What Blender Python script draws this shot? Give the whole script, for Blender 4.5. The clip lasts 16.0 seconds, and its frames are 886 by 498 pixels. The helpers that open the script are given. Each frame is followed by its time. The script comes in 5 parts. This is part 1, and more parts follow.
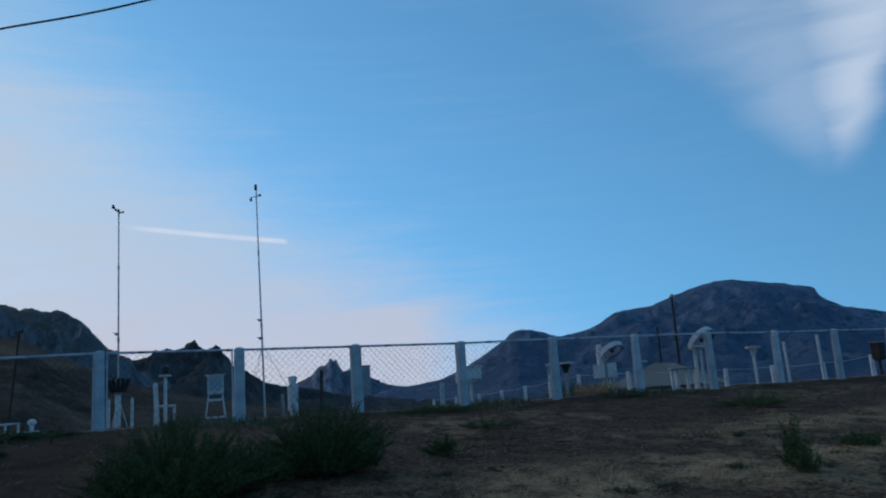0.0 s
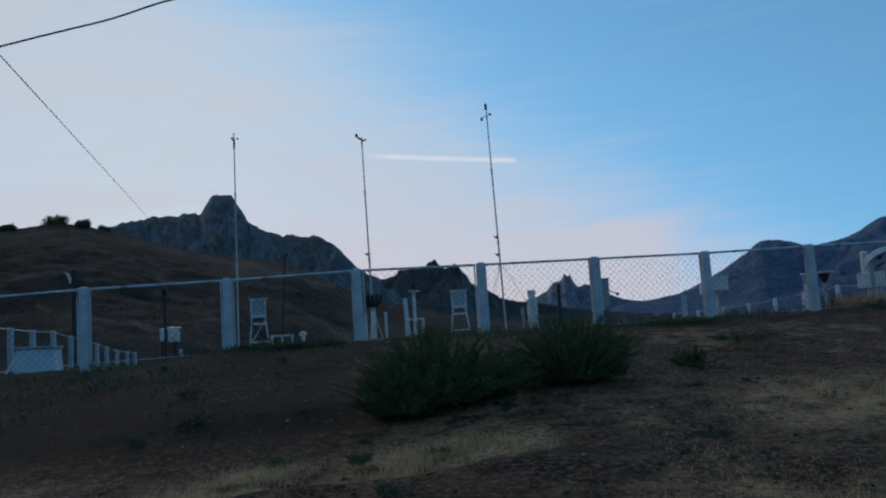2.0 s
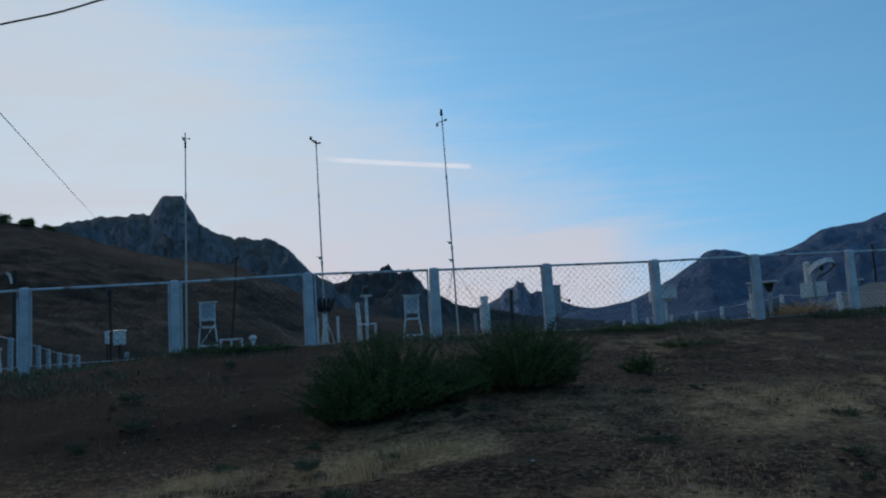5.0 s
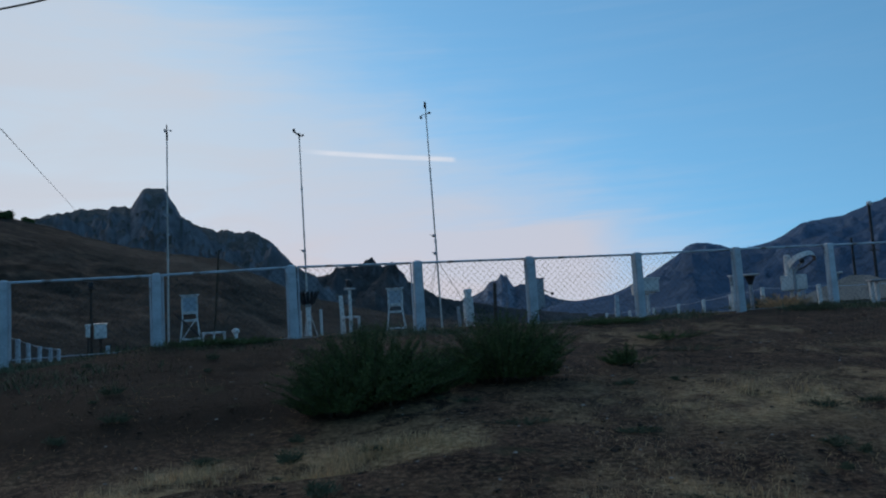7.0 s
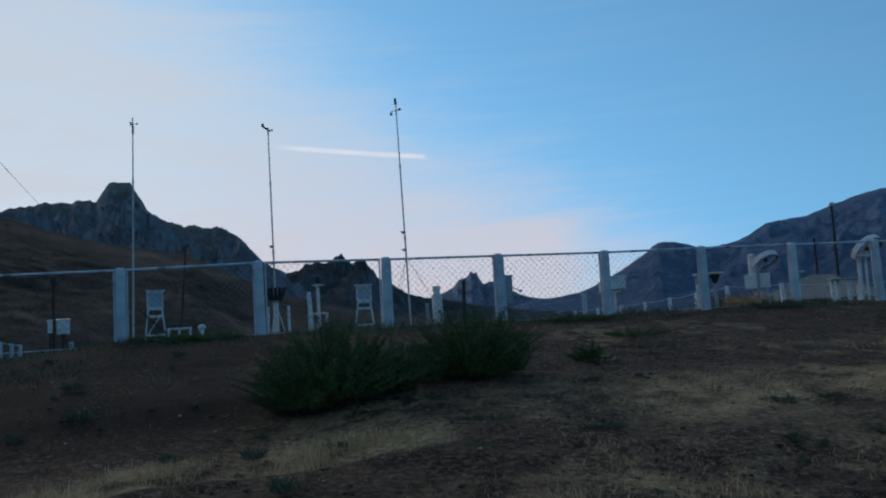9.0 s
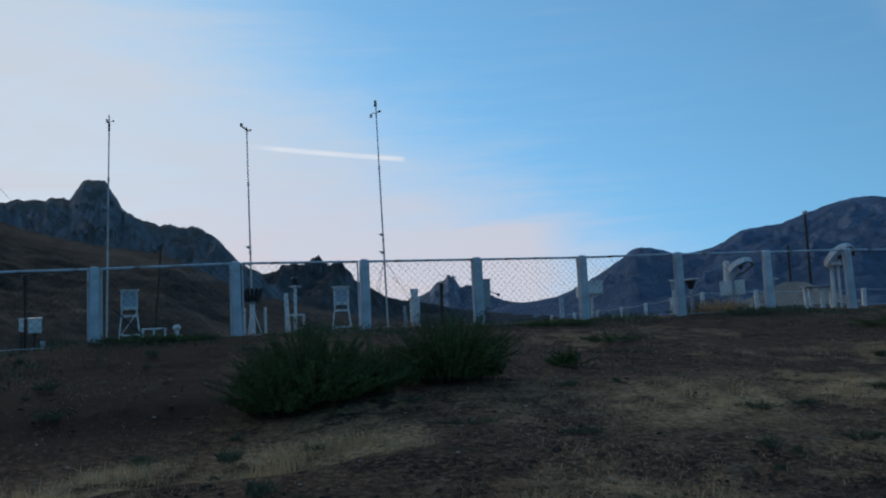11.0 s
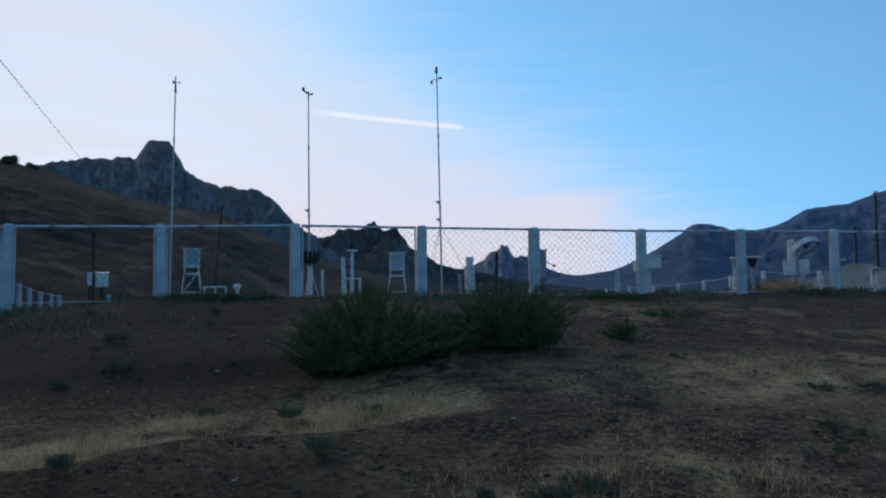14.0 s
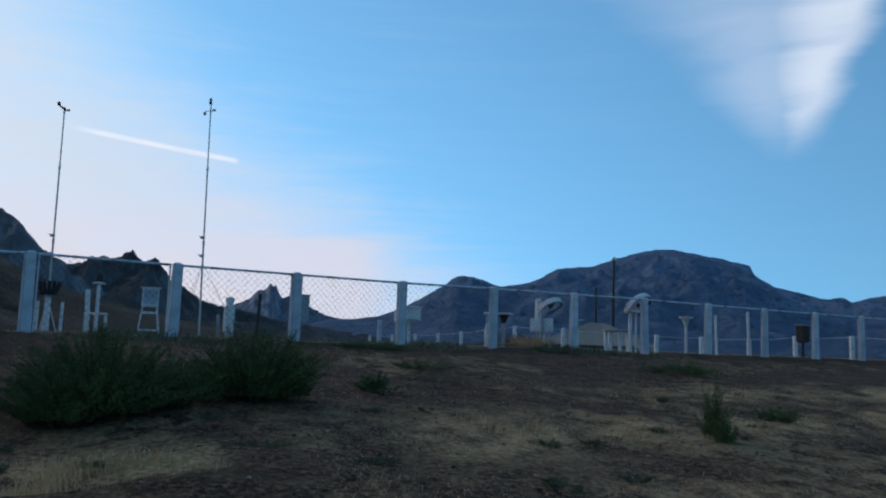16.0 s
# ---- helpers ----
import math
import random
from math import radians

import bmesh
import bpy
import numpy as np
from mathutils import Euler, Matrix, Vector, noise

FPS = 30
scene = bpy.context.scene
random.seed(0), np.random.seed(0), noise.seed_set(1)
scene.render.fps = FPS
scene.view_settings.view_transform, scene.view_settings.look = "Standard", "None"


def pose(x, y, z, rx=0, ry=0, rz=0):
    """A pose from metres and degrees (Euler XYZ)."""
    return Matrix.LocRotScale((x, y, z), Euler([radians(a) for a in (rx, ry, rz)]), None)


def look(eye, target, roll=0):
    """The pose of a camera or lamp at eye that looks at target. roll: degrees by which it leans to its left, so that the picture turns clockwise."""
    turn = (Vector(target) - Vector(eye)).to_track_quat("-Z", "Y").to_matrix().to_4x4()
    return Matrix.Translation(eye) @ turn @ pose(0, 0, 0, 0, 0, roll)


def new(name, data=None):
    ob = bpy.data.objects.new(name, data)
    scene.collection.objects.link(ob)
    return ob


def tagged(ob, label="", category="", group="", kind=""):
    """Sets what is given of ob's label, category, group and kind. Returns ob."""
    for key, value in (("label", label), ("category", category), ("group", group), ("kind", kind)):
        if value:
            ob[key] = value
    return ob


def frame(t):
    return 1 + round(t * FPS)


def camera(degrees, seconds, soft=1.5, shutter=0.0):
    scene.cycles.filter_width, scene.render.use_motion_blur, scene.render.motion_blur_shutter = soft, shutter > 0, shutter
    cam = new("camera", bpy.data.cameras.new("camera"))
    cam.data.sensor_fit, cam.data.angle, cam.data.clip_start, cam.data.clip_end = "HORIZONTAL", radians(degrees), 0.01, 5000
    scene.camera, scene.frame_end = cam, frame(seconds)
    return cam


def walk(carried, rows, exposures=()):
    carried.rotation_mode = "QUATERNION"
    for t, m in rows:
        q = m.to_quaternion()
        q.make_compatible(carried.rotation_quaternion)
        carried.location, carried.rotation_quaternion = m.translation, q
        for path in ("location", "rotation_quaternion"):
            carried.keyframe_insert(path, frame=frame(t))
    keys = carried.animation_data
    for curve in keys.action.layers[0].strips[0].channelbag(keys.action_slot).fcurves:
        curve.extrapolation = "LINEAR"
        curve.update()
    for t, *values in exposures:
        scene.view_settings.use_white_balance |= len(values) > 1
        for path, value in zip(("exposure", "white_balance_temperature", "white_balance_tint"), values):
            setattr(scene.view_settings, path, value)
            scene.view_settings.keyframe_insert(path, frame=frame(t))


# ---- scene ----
cam = camera(57.98, 16.0, soft=2.1)
PATH = [
    (0.0, pose(0.097, -0.046, 1.655, 101.112, 3.872, 0.713)),
    (0.2, pose(0.070, -0.049, 1.639, 100.808, 3.646, 5.523)),
    (0.5, pose(0.040, -0.053, 1.622, 100.479, 3.400, 10.733)),
    (1.0, pose(0.019, -0.029, 1.606, 97.397, 4.480, 12.982)),
    (1.5, pose(-0.015, -0.020, 1.600, 95.950, 4.417, 15.247)),
    (2.0, pose(-0.012, -0.027, 1.605, 96.262, 3.847, 17.357)),
    (2.5, pose(-0.015, -0.020, 1.610, 96.843, 3.754, 17.645)),
    (3.0, pose(-0.006, 0.000, 1.601, 96.488, 3.899, 16.117)),
    (3.5, pose(-0.017, 0.021, 1.602, 96.051, 3.882, 14.540)),
    (4.0, pose(-0.015, 0.017, 1.605, 96.382, 3.516, 14.184)),
    (6.5, pose(0.003, 0.008, 1.600, 96.435, 3.462, 13.507)),
    (7.0, pose(-0.005, 0.017, 1.599, 95.863, 3.477, 12.820)),
    (7.5, pose(0.013, 0.021, 1.600, 95.869, 3.679, 12.082)),
    (8.0, pose(0.011, 0.020, 1.590, 95.571, 3.533, 11.908)),
    (8.5, pose(0.005, 0.013, 1.603, 96.436, 3.241, 11.871)),
    (9.0, pose(0.021, 0.026, 1.589, 95.532, 3.285, 10.639)),
    (9.5, pose(0.025, 0.039, 1.590, 95.274, 3.083, 9.206)),
    (10.0, pose(0.021, 0.031, 1.594, 95.725, 2.920, 9.011)),
    (12.5, pose(-0.032, 0.038, 1.587, 94.867, 2.164, 9.040)),
    (13.0, pose(-0.038, 0.043, 1.576, 94.219, 1.842, 9.175)),
    (13.5, pose(-0.052, 0.031, 1.580, 94.518, 0.293, 9.868)),
    (14.0, pose(-0.057, 0.001, 1.573, 93.530, 0.479, 12.702)),
    (14.5, pose(-0.060, -0.003, 1.566, 91.056, -0.264, 10.511)),
    (15.0, pose(-0.027, -0.001, 1.568, 91.341, -1.659, 7.302)),
    (15.5, pose(-0.006, 0.008, 1.618, 94.023, -4.855, 0.525)),
    (16.0, pose(0.078, 0.052, 1.670, 96.813, -2.002, -3.898)),
]
EXPOSURES = [(0, -0.36, 5950, 8), (0.5, -0.38, 6250, 9), (1, -0.40, 6650, 10), (2, -0.31, 6500, 10), (3, -0.33, 6550, 10), (3.5, -0.30, 6950, 9), (4, -0.27, 6800, 9), (6.5, -0.26, 6500, 10), (9, -0.24, 6450, 10), (12.5, -0.08, 6550, 11), (13.5, 0.03, 6500, 13), (14.0, 0.05, 6500, 14), (14.5, 0.25, 6550, 14), (15.0, 0.42, 6450, 13), (15.5, 0.12, 6500, 12), (16.0, 0.0, 6400, 10)]
walk(cam, PATH, EXPOSURES)
# ---- world, sun ----
SUN_AZ, SUN_EL = -38.0, 20.0          # degrees clockwise from +y, above the horizon
world = bpy.data.worlds.new("dusk_sky")
scene.world = world
world.use_nodes = True


class Nodes:
    """A small helper to write shader graphs as expressions."""

    def __init__(self, tree):
        self.tree = tree
        tree.nodes.clear()

    def node(self, kind, **settings):
        n = self.tree.nodes.new(kind)
        for key, value in settings.items():
            setattr(n, key, value)
        return n

    def put(self, socket, value):
        if isinstance(value, bpy.types.NodeSocket):
            self.tree.links.new(value, socket)
        else:
            socket.default_value = value

    def math(self, op, a, b=0.0, c=0.0, clamp=False):
        n = self.node("ShaderNodeMath", operation=op, use_clamp=clamp)
        for s, v in zip(n.inputs, (a, b, c)):
            self.put(s, v)
        return n.outputs[0]

    def smooth(self, x, lo, hi, a=0.0, b=1.0):
        n = self.node("ShaderNodeMapRange", interpolation_type="SMOOTHSTEP")
        for s, v in zip(n.inputs, (x, lo, hi, a, b)):
            self.put(s, v)
        return n.outputs[0]

    def mix(self, f, a, b, how="MIX"):
        n = self.node("ShaderNodeMix", data_type="RGBA", blend_type=how)
        self.put(n.inputs[0], f)
        self.put(n.inputs[6], a if isinstance(a, bpy.types.NodeSocket) else (*a, 1))
        self.put(n.inputs[7], b if isinstance(b, bpy.types.NodeSocket) else (*b, 1))
        return n.outputs[2]

    def noise(self, vector, scale, detail=4.0, rough=0.55, distortion=0.0):
        n = self.node("ShaderNodeTexNoise")
        self.put(n.inputs["Vector"], vector)
        n.inputs["Scale"].default_value = scale
        n.inputs["Detail"].default_value = detail
        n.inputs["Roughness"].default_value = rough
        n.inputs["Distortion"].default_value = distortion
        return n.outputs["Fac"]

    def scaled(self, vector, s, turn=(0, 0, 0)):
        n = self.node("ShaderNodeMapping")
        self.put(n.inputs["Vector"], vector)
        n.inputs["Scale"].default_value = s
        n.inputs["Rotation"].default_value = [radians(a) for a in turn]
        return n.outputs[0]


def make_sky():
    k = Nodes(world.node_tree)
    way = k.node("ShaderNodeTexCoord").outputs["Generated"]
    xyz = k.node("ShaderNodeSeparateXYZ")
    k.put(xyz.inputs[0], way)
    x, y, z = xyz.outputs
    deg = 180 / math.pi
    az = k.math("MULTIPLY", k.math("ARCTAN2", x, y), deg)
    el = k.math("MULTIPLY", k.math("ARCSINE", z), deg)
    sky = k.node("ShaderNodeTexSky", sky_type="NISHITA", sun_disc=False, sun_elevation=radians(SUN_EL),
                 sun_rotation=radians(SUN_AZ), altitude=300, air_density=1.0, dust_density=0.2, ozone_density=3.0)
    raised = k.node("ShaderNodeCombineXYZ")
    for socket, value in zip(raised.inputs, (x, y, k.math("ADD", k.math("MULTIPLY", k.math("MAXIMUM", z, 0.0), 0.74), 0.245))):
        k.put(socket, value)
    unit = k.node("ShaderNodeVectorMath", operation="NORMALIZE")
    k.put(unit.inputs[0], raised.outputs[0])
    k.put(sky.inputs["Vector"], unit.outputs[0])
    air = k.node("ShaderNodeBackground")
    k.put(air.inputs[0], k.mix(1.0, sky.outputs[0], SKY_TINT, "MULTIPLY"))
    air.inputs[1].default_value = SKY
    # thin high cloud on the sunset side, in long streaks
    flat = k.node("ShaderNodeCombineXYZ")
    k.put(flat.inputs[0], k.math("MULTIPLY", az, 0.035))
    k.put(flat.inputs[1], k.math("MULTIPLY", el, 0.14))
    streak = k.noise(k.scaled(flat.outputs[0], (1, 1, 1), (0, 0, 8)), 2.2, 5.0, 0.55, 0.5)
    wisp = k.noise(k.scaled(flat.outputs[0], (1.2, 1.5, 1), (0, 0, 14)), 2.0, 4.0, 0.5, 0.6)
    fine = k.noise(k.scaled(flat.outputs[0], (0.8, 3.2, 1), (0, 0, 5)), 3.0, 6.0, 0.6, 0.35)
    rim = k.math("ADD", k.math("MULTIPLY", az, -0.62), 4.6)
    depth = k.math("SUBTRACT", rim, el)
    depth = k.math("ADD", depth, k.math("MULTIPLY", k.math("SUBTRACT", streak, 0.5), 11.0))
    depth = k.math("ADD", depth, k.math("MULTIPLY", k.math("SUBTRACT", fine, 0.5), 5.0))
    veil = k.smooth(depth, -9.5, 8.5)
    veil = k.math("MULTIPLY", veil, k.smooth(wisp, 0.25, 0.70, 0.84, 1.0))
    # a low tongue of it reaches out over the valley
    top_edge = k.math("ADD", el, k.math("MULTIPLY", k.math("SUBTRACT", fine, 0.5), 2.4))
    tongue = k.math("MULTIPLY", k.smooth(top_edge, 8.7, 6.9), k.smooth(k.math("ADD", az, k.math("MULTIPLY", k.math("SUBTRACT", streak, 0.5), 6.0)), 4.5, -3.0, 0.0, 0.90))
    veil = k.math("MAXIMUM", veil, tongue)
    # faint threads drawn out over the blue
    threads = k.math("MULTIPLY", k.smooth(k.math("ADD", fine, k.math("MULTIPLY", wisp, 0.35)), 0.58, 1.0, 0.0, 0.05), k.smooth(az, 30.0, -5.0, 0.4, 1.0))
    veil = k.math("ADD", veil, k.math("MULTIPLY", threads, k.math("SUBTRACT", 1.0, veil)))
    veil = k.math("MULTIPLY", veil, k.smooth(az, -150.0, -75.0))
    # one bright tuft of cirrus over the far slope: a wedge that is densest along its right edge
    rise = k.math("MAXIMUM", k.math("SUBTRACT", el, 12.6), 0.05)
    right = k.math("ADD", k.math("MULTIPLY", rise, 0.50), 27.6)
    left = k.math("ADD", k.math("MULTIPLY", rise, -1.15), 26.2)
    frayed = k.math("ADD", az, k.math("MULTIPLY", k.math("SUBTRACT", wisp, 0.5), 2.6))
    across = k.math("DIVIDE", k.math("SUBTRACT", frayed, left), k.math("SUBTRACT", right, left))
    core = k.math("POWER", k.smooth(across, 0.40, 0.92), 1.3)
    tuft = k.math("MAXIMUM", k.math("MULTIPLY", core, 0.80), k.smooth(across, 0.0, 0.60, 0.0, 0.36))
    tuft = k.math("MULTIPLY", tuft, k.smooth(k.math("SUBTRACT", frayed, right), 1.6, -0.9))
    tuft = k.math("MULTIPLY", tuft, k.smooth(el, 12.4, 17.0))
    tuft = k.math("MULTIPLY", tuft, k.smooth(wisp, 0.25, 0.65, 0.72, 1.0))
    tuft = k.math("MULTIPLY", tuft, k.smooth(el, 60.0, 30.0))
    # the short trail of an aircraft
    line = k.math("SUBTRACT", k.math("SUBTRACT", el, 12.7), k.math("MULTIPLY", k.math("ADD", az, 16.7), -0.098))
    line = k.math("ADD", line, k.math("MULTIPLY", k.math("SUBTRACT", wisp, 0.5), 0.12))
    trail = k.smooth(k.math("ABSOLUTE", line), 0.25, 0.06)
    trail = k.math("MULTIPLY", trail, k.math("MULTIPLY", k.smooth(az, -22.8, -19.6), k.smooth(az, -11.0, -11.5)))
    cloud = k.node("ShaderNodeBackground")
    warm = k.smooth(el, 14.0, 3.0)
    k.put(cloud.inputs[0], k.mix(warm, (0.655, 0.705, 0.795), (0.735, 0.680, 0.735)))
    cloud.inputs[1].default_value = CLOUD
    white = k.node("ShaderNodeBackground")
    white.inputs[0].default_value = (0.80, 0.85, 0.95, 1)
    white.inputs[1].default_value = CLOUD
    one = k.node("ShaderNodeMixShader")
    k.put(one.inputs[0], k.math("MULTIPLY", veil, 0.94))
    k.put(one.inputs[1], air.outputs[0])
    k.put(one.inputs[2], cloud.outputs[0])
    two = k.node("ShaderNodeMixShader")
    k.put(two.inputs[0], k.math("MULTIPLY", k.math("MAXIMUM", tuft, k.math("MULTIPLY", trail, k.smooth(k.noise(flat.outputs[0], 14.0, 3.0, 0.6), 0.3, 0.65, 0.7, 1.0))), 0.95))
    k.put(two.inputs[1], one.outputs[0])
    k.put(two.inputs[2], white.outputs[0])
    out = k.node("ShaderNodeOutputWorld")
    k.put(out.inputs[0], two.outputs[0])


SKY, SKY_TINT, CLOUD = 0.178, (0.72, 1.05, 1.025), 1.03
make_sky()
sun = new("sun", bpy.data.lights.new("sun", "SUN"))
sun.data.energy, sun.data.angle, sun.data.color = 0.5, radians(25), (1.0, 0.86, 0.76)
sun.matrix_world = look((0, 0, 0), (-math.sin(radians(SUN_AZ)), -math.cos(radians(SUN_AZ)), -math.tan(radians(SUN_EL))))


# ---- materials ----
def surface(name, dark, light, scale=3.0, fine=40.0, rough=0.85, metal=0.0, bump=0.3, bump_size=0.01, stain=None, stain_scale=0.8, random_tint=0.0, contrast=(0.3, 0.7)):
    m = bpy.data.materials.new(name)
    m.use_nodes = True
    k = Nodes(m.node_tree)
    where = k.node("ShaderNodeTexCoord").outputs["Object"]
    big = k.noise(where, scale, 5.0, 0.6, 0.3)
    small = k.noise(where, fine, 3.0, 0.6)
    tone = k.math("ADD", k.math("MULTIPLY", big, 0.65), k.math("MULTIPLY", small, 0.35))
    colour = k.mix(k.smooth(tone, *contrast), dark, light)
    if stain:
        colour = k.mix(k.smooth(k.noise(where, stain_scale, 6.0, 0.65, 0.6), 0.52, 0.68, 0.0, 0.8), colour, stain)
    if random_tint:
        chance = k.node("ShaderNodeObjectInfo").outputs["Random"]
        island = k.node("ShaderNodeNewGeometry").outputs["Random Per Island"]
        both = k.math("FRACT", k.math("ADD", chance, island))
        hsv = k.node("ShaderNodeHueSaturation")
        k.put(hsv.inputs["Value"], k.smooth(both, 0.0, 1.0, 1.0 - random_tint, 1.0 + random_tint))
        k.put(hsv.inputs["Color"], colour)
        colour = hsv.outputs[0]
    p = k.node("ShaderNodeBsdfPrincipled")
    k.put(p.inputs["Base Color"], colour)
    k.put(p.inputs["Roughness"], k.smooth(small, 0.2, 0.8, max(rough - 0.1, 0.05), min(rough + 0.1, 1.0)))
    p.inputs["Metallic"].default_value = metal
    p.inputs["Specular IOR Level"].default_value = 0.3
    if bump:
        b = k.node("ShaderNodeBump")
        b.inputs["Strength"].default_value = bump
        b.inputs["Distance"].default_value = bump_size
        k.put(b.inputs["Height"], k.math("ADD", k.math("MULTIPLY", big, 0.6), k.math("MULTIPLY", small, 0.4)))
        k.put(p.inputs["Normal"], b.outputs[0])
    out = k.node("ShaderNodeOutputMaterial")
    k.put(out.inputs[0], p.outputs[0])
    return m


def soil_material():
    m = bpy.data.materials.new("dry_soil")
    m.use_nodes = True
    k = Nodes(m.node_tree)
    where = k.node("ShaderNodeTexCoord").outputs["Object"]
    broad = k.noise(where, 0.35, 4.0, 0.6, 0.4)
    mid = k.noise(where, 2.2, 6.0, 0.65, 0.5)
    fine = k.noise(where, 16.0, 5.0, 0.7)
    grit = k.noise(where, 70.0, 3.0, 0.7)
    soil = k.mix(k.smooth(mid, 0.35, 0.65), (0.043, 0.022, 0.013), (0.120, 0.064, 0.039))
    soil = k.mix(k.smooth(fine, 0.52, 0.60), soil, (0.200, 0.112, 0.068))
    soil = k.mix(k.smooth(grit, 0.57, 0.66, 0.0, 0.8), soil, (0.36, 0.240, 0.155))
    # dark flecks: small clods, and the shade in among them painted on
    soil = k.mix(k.smooth(fine, 0.46, 0.38, 0.0, 0.75), soil, (0.020, 0.013, 0.009))
    straw = k.mix(k.smooth(fine, 0.35, 0.65), (0.34, 0.205, 0.100), (0.66, 0.430, 0.230))
    soil = k.mix(k.math("MULTIPLY", k.smooth(broad, 0.52, 0.62), k.smooth(mid, 0.42, 0.58, 0.0, 0.40)), soil, straw)
    litter = k.node("ShaderNodeAttribute", attribute_name="litter").outputs["Fac"]
    soil = k.mix(k.math("MULTIPLY", litter, k.smooth(k.math("ADD", mid, k.math("MULTIPLY", fine, 0.5)), 0.50, 0.85, 0.35, 1.0)), soil, straw)
    # dark mottling: clod clusters together with their shadows, put into the colour
    clump = k.noise(k.scaled(where, (1, 1, 1), (0, 0, 63)), 5.5, 5.0, 0.65, 0.8)
    soil = k.mix(k.smooth(clump, 0.44, 0.33, 0.0, 0.60), soil, (0.024, 0.016, 0.011))
    herb = k.node("ShaderNodeAttribute", attribute_name="herbage").outputs["Fac"]
    soil = k.mix(k.math("MULTIPLY", herb, k.smooth(k.math("ADD", mid, k.math("MULTIPLY", clump, 0.5)), 0.45, 0.80, 0.66, 1.0)), soil, (0.026, 0.0165, 0.010))
    green = k.noise(k.scaled(where, (1, 1, 1), (0, 0, 40)), 0.9, 5.0, 0.6, 0.6)
    soil = k.mix(k.smooth(green, 0.60, 0.70, 0.0, 0.55), soil, (0.060, 0.062, 0.030))
    p = k.node("ShaderNodeBsdfPrincipled")
    k.put(p.inputs["Base Color"], soil)
    p.inputs["Roughness"].default_value = 0.95
    p.inputs["Specular IOR Level"].default_value = 0.1
    b = k.node("ShaderNodeBump")
    b.inputs["Strength"].default_value = 1.0
    b.inputs["Distance"].default_value = 0.05
    k.put(b.inputs["Height"], k.math("ADD", k.math("MULTIPLY", mid, 0.8), k.math("ADD", fine, k.math("MULTIPLY", grit, 0.35))))
    k.put(p.inputs["Normal"], b.outputs[0])
    out = k.node("ShaderNodeOutputMaterial")
    k.put(out.inputs[0], p.outputs[0])
    return m


def mountain_material(name, scrub, earth, rock, size, rock_from, rock_to, wood=0.5):
    """Rock where the slope is steep, scrub and earth in patches elsewhere."""
    m = bpy.data.materials.new(name)
    m.use_nodes = True
    k = Nodes(m.node_tree)
    where = k.node("ShaderNodeTexCoord").outputs["Object"]
    broad = k.noise(where, 1.0 / size, 6.0, 0.62, 0.6)
    mid = k.noise(where, 6.0 / size, 6.0, 0.65, 0.5)
    fine = k.noise(where, 40.0 / size, 4.0, 0.7)
    ground_tone = k.mix(k.smooth(k.math("ADD", k.math("MULTIPLY", broad, 0.55), k.math("MULTIPLY", mid, 0.45)), wood - 0.07, wood + 0.07), scrub, earth)
    ground_tone = k.mix(k.smooth(fine, 0.50, 0.64, 0.0, 0.75), ground_tone, [c * 0.6 for c in scrub])
    crag = k.noise(k.scaled(where, (1, 1, 0.35)), 14.0 / size, 8.0, 0.7, 0.4)
    stone = k.mix(k.smooth(crag, 0.36, 0.64), [c * 0.62 for c in rock], [min(c * 1.15, 1) for c in rock])
    geo = k.node("ShaderNodeNewGeometry")
    up = k.node("ShaderNodeSeparateXYZ")
    k.put(up.inputs[0], geo.outputs["Normal"])
    steep = k.math("SUBTRACT", 1.0, up.outputs[2])
    steep = k.math("ADD", steep, k.math("MULTIPLY", k.math("SUBTRACT", mid, 0.5), 0.45))
    bare = k.node("ShaderNodeAttribute", attribute_name="bare").outputs["Fac"]
    ground_tone = k.mix(k.math("MULTIPLY", bare, k.smooth(mid, 0.3, 0.6, 0.4, 1.0)), ground_tone, [min(c * 1.9, 1) for c in earth])
    colour = k.mix(k.smooth(steep, rock_from, rock_to), ground_tone, stone)
    p = k.node("ShaderNodeBsdfPrincipled")
    k.put(p.inputs["Base Color"], colour)
    p.inputs["Roughness"].default_value = 0.95
    p.inputs["Specular IOR Level"].default_value = 0.1
    b = k.node("ShaderNodeBump")
    b.inputs["Strength"].default_value = 1.0
    b.inputs["Distance"].default_value = size * 0.025
    k.put(b.inputs["Height"], k.math("ADD", crag, k.math("MULTIPLY", fine, 0.4)))
    k.put(p.inputs["Normal"], b.outputs[0])
    out = k.node("ShaderNodeOutputMaterial")
    k.put(out.inputs[0], p.outputs[0])
    return m


SOIL = soil_material()
CONCRETE = surface("whitewashed_concrete", (0.38, 0.41, 0.435), (0.64, 0.67, 0.70), 2.5, 30, 0.9, bump=0.4, stain=(0.30, 0.31, 0.31), stain_scale=1.7, random_tint=0.08)
STEEL = surface("painted_steel", (0.44, 0.48, 0.52), (0.62, 0.66, 0.70), 3, 40, 0.55, stain=(0.20, 0.13, 0.09), stain_scale=2.5)
WIRE = surface("galvanised_wire", (0.055, 0.058, 0.062), (0.10, 0.105, 0.11), 4, 60, 0.6, 0.3, bump=0)
WHITE = surface("white_gloss_paint", (0.60, 0.585, 0.56), (0.80, 0.775, 0.74), 3, 35, 0.5, stain=(0.42, 0.41, 0.39), stain_scale=2.2, bump=0.15)
PANEL = surface("blue_white_louvre_paint", (0.48, 0.54, 0.60), (0.62, 0.68, 0.74), 3, 30, 0.55, bump=0.15)
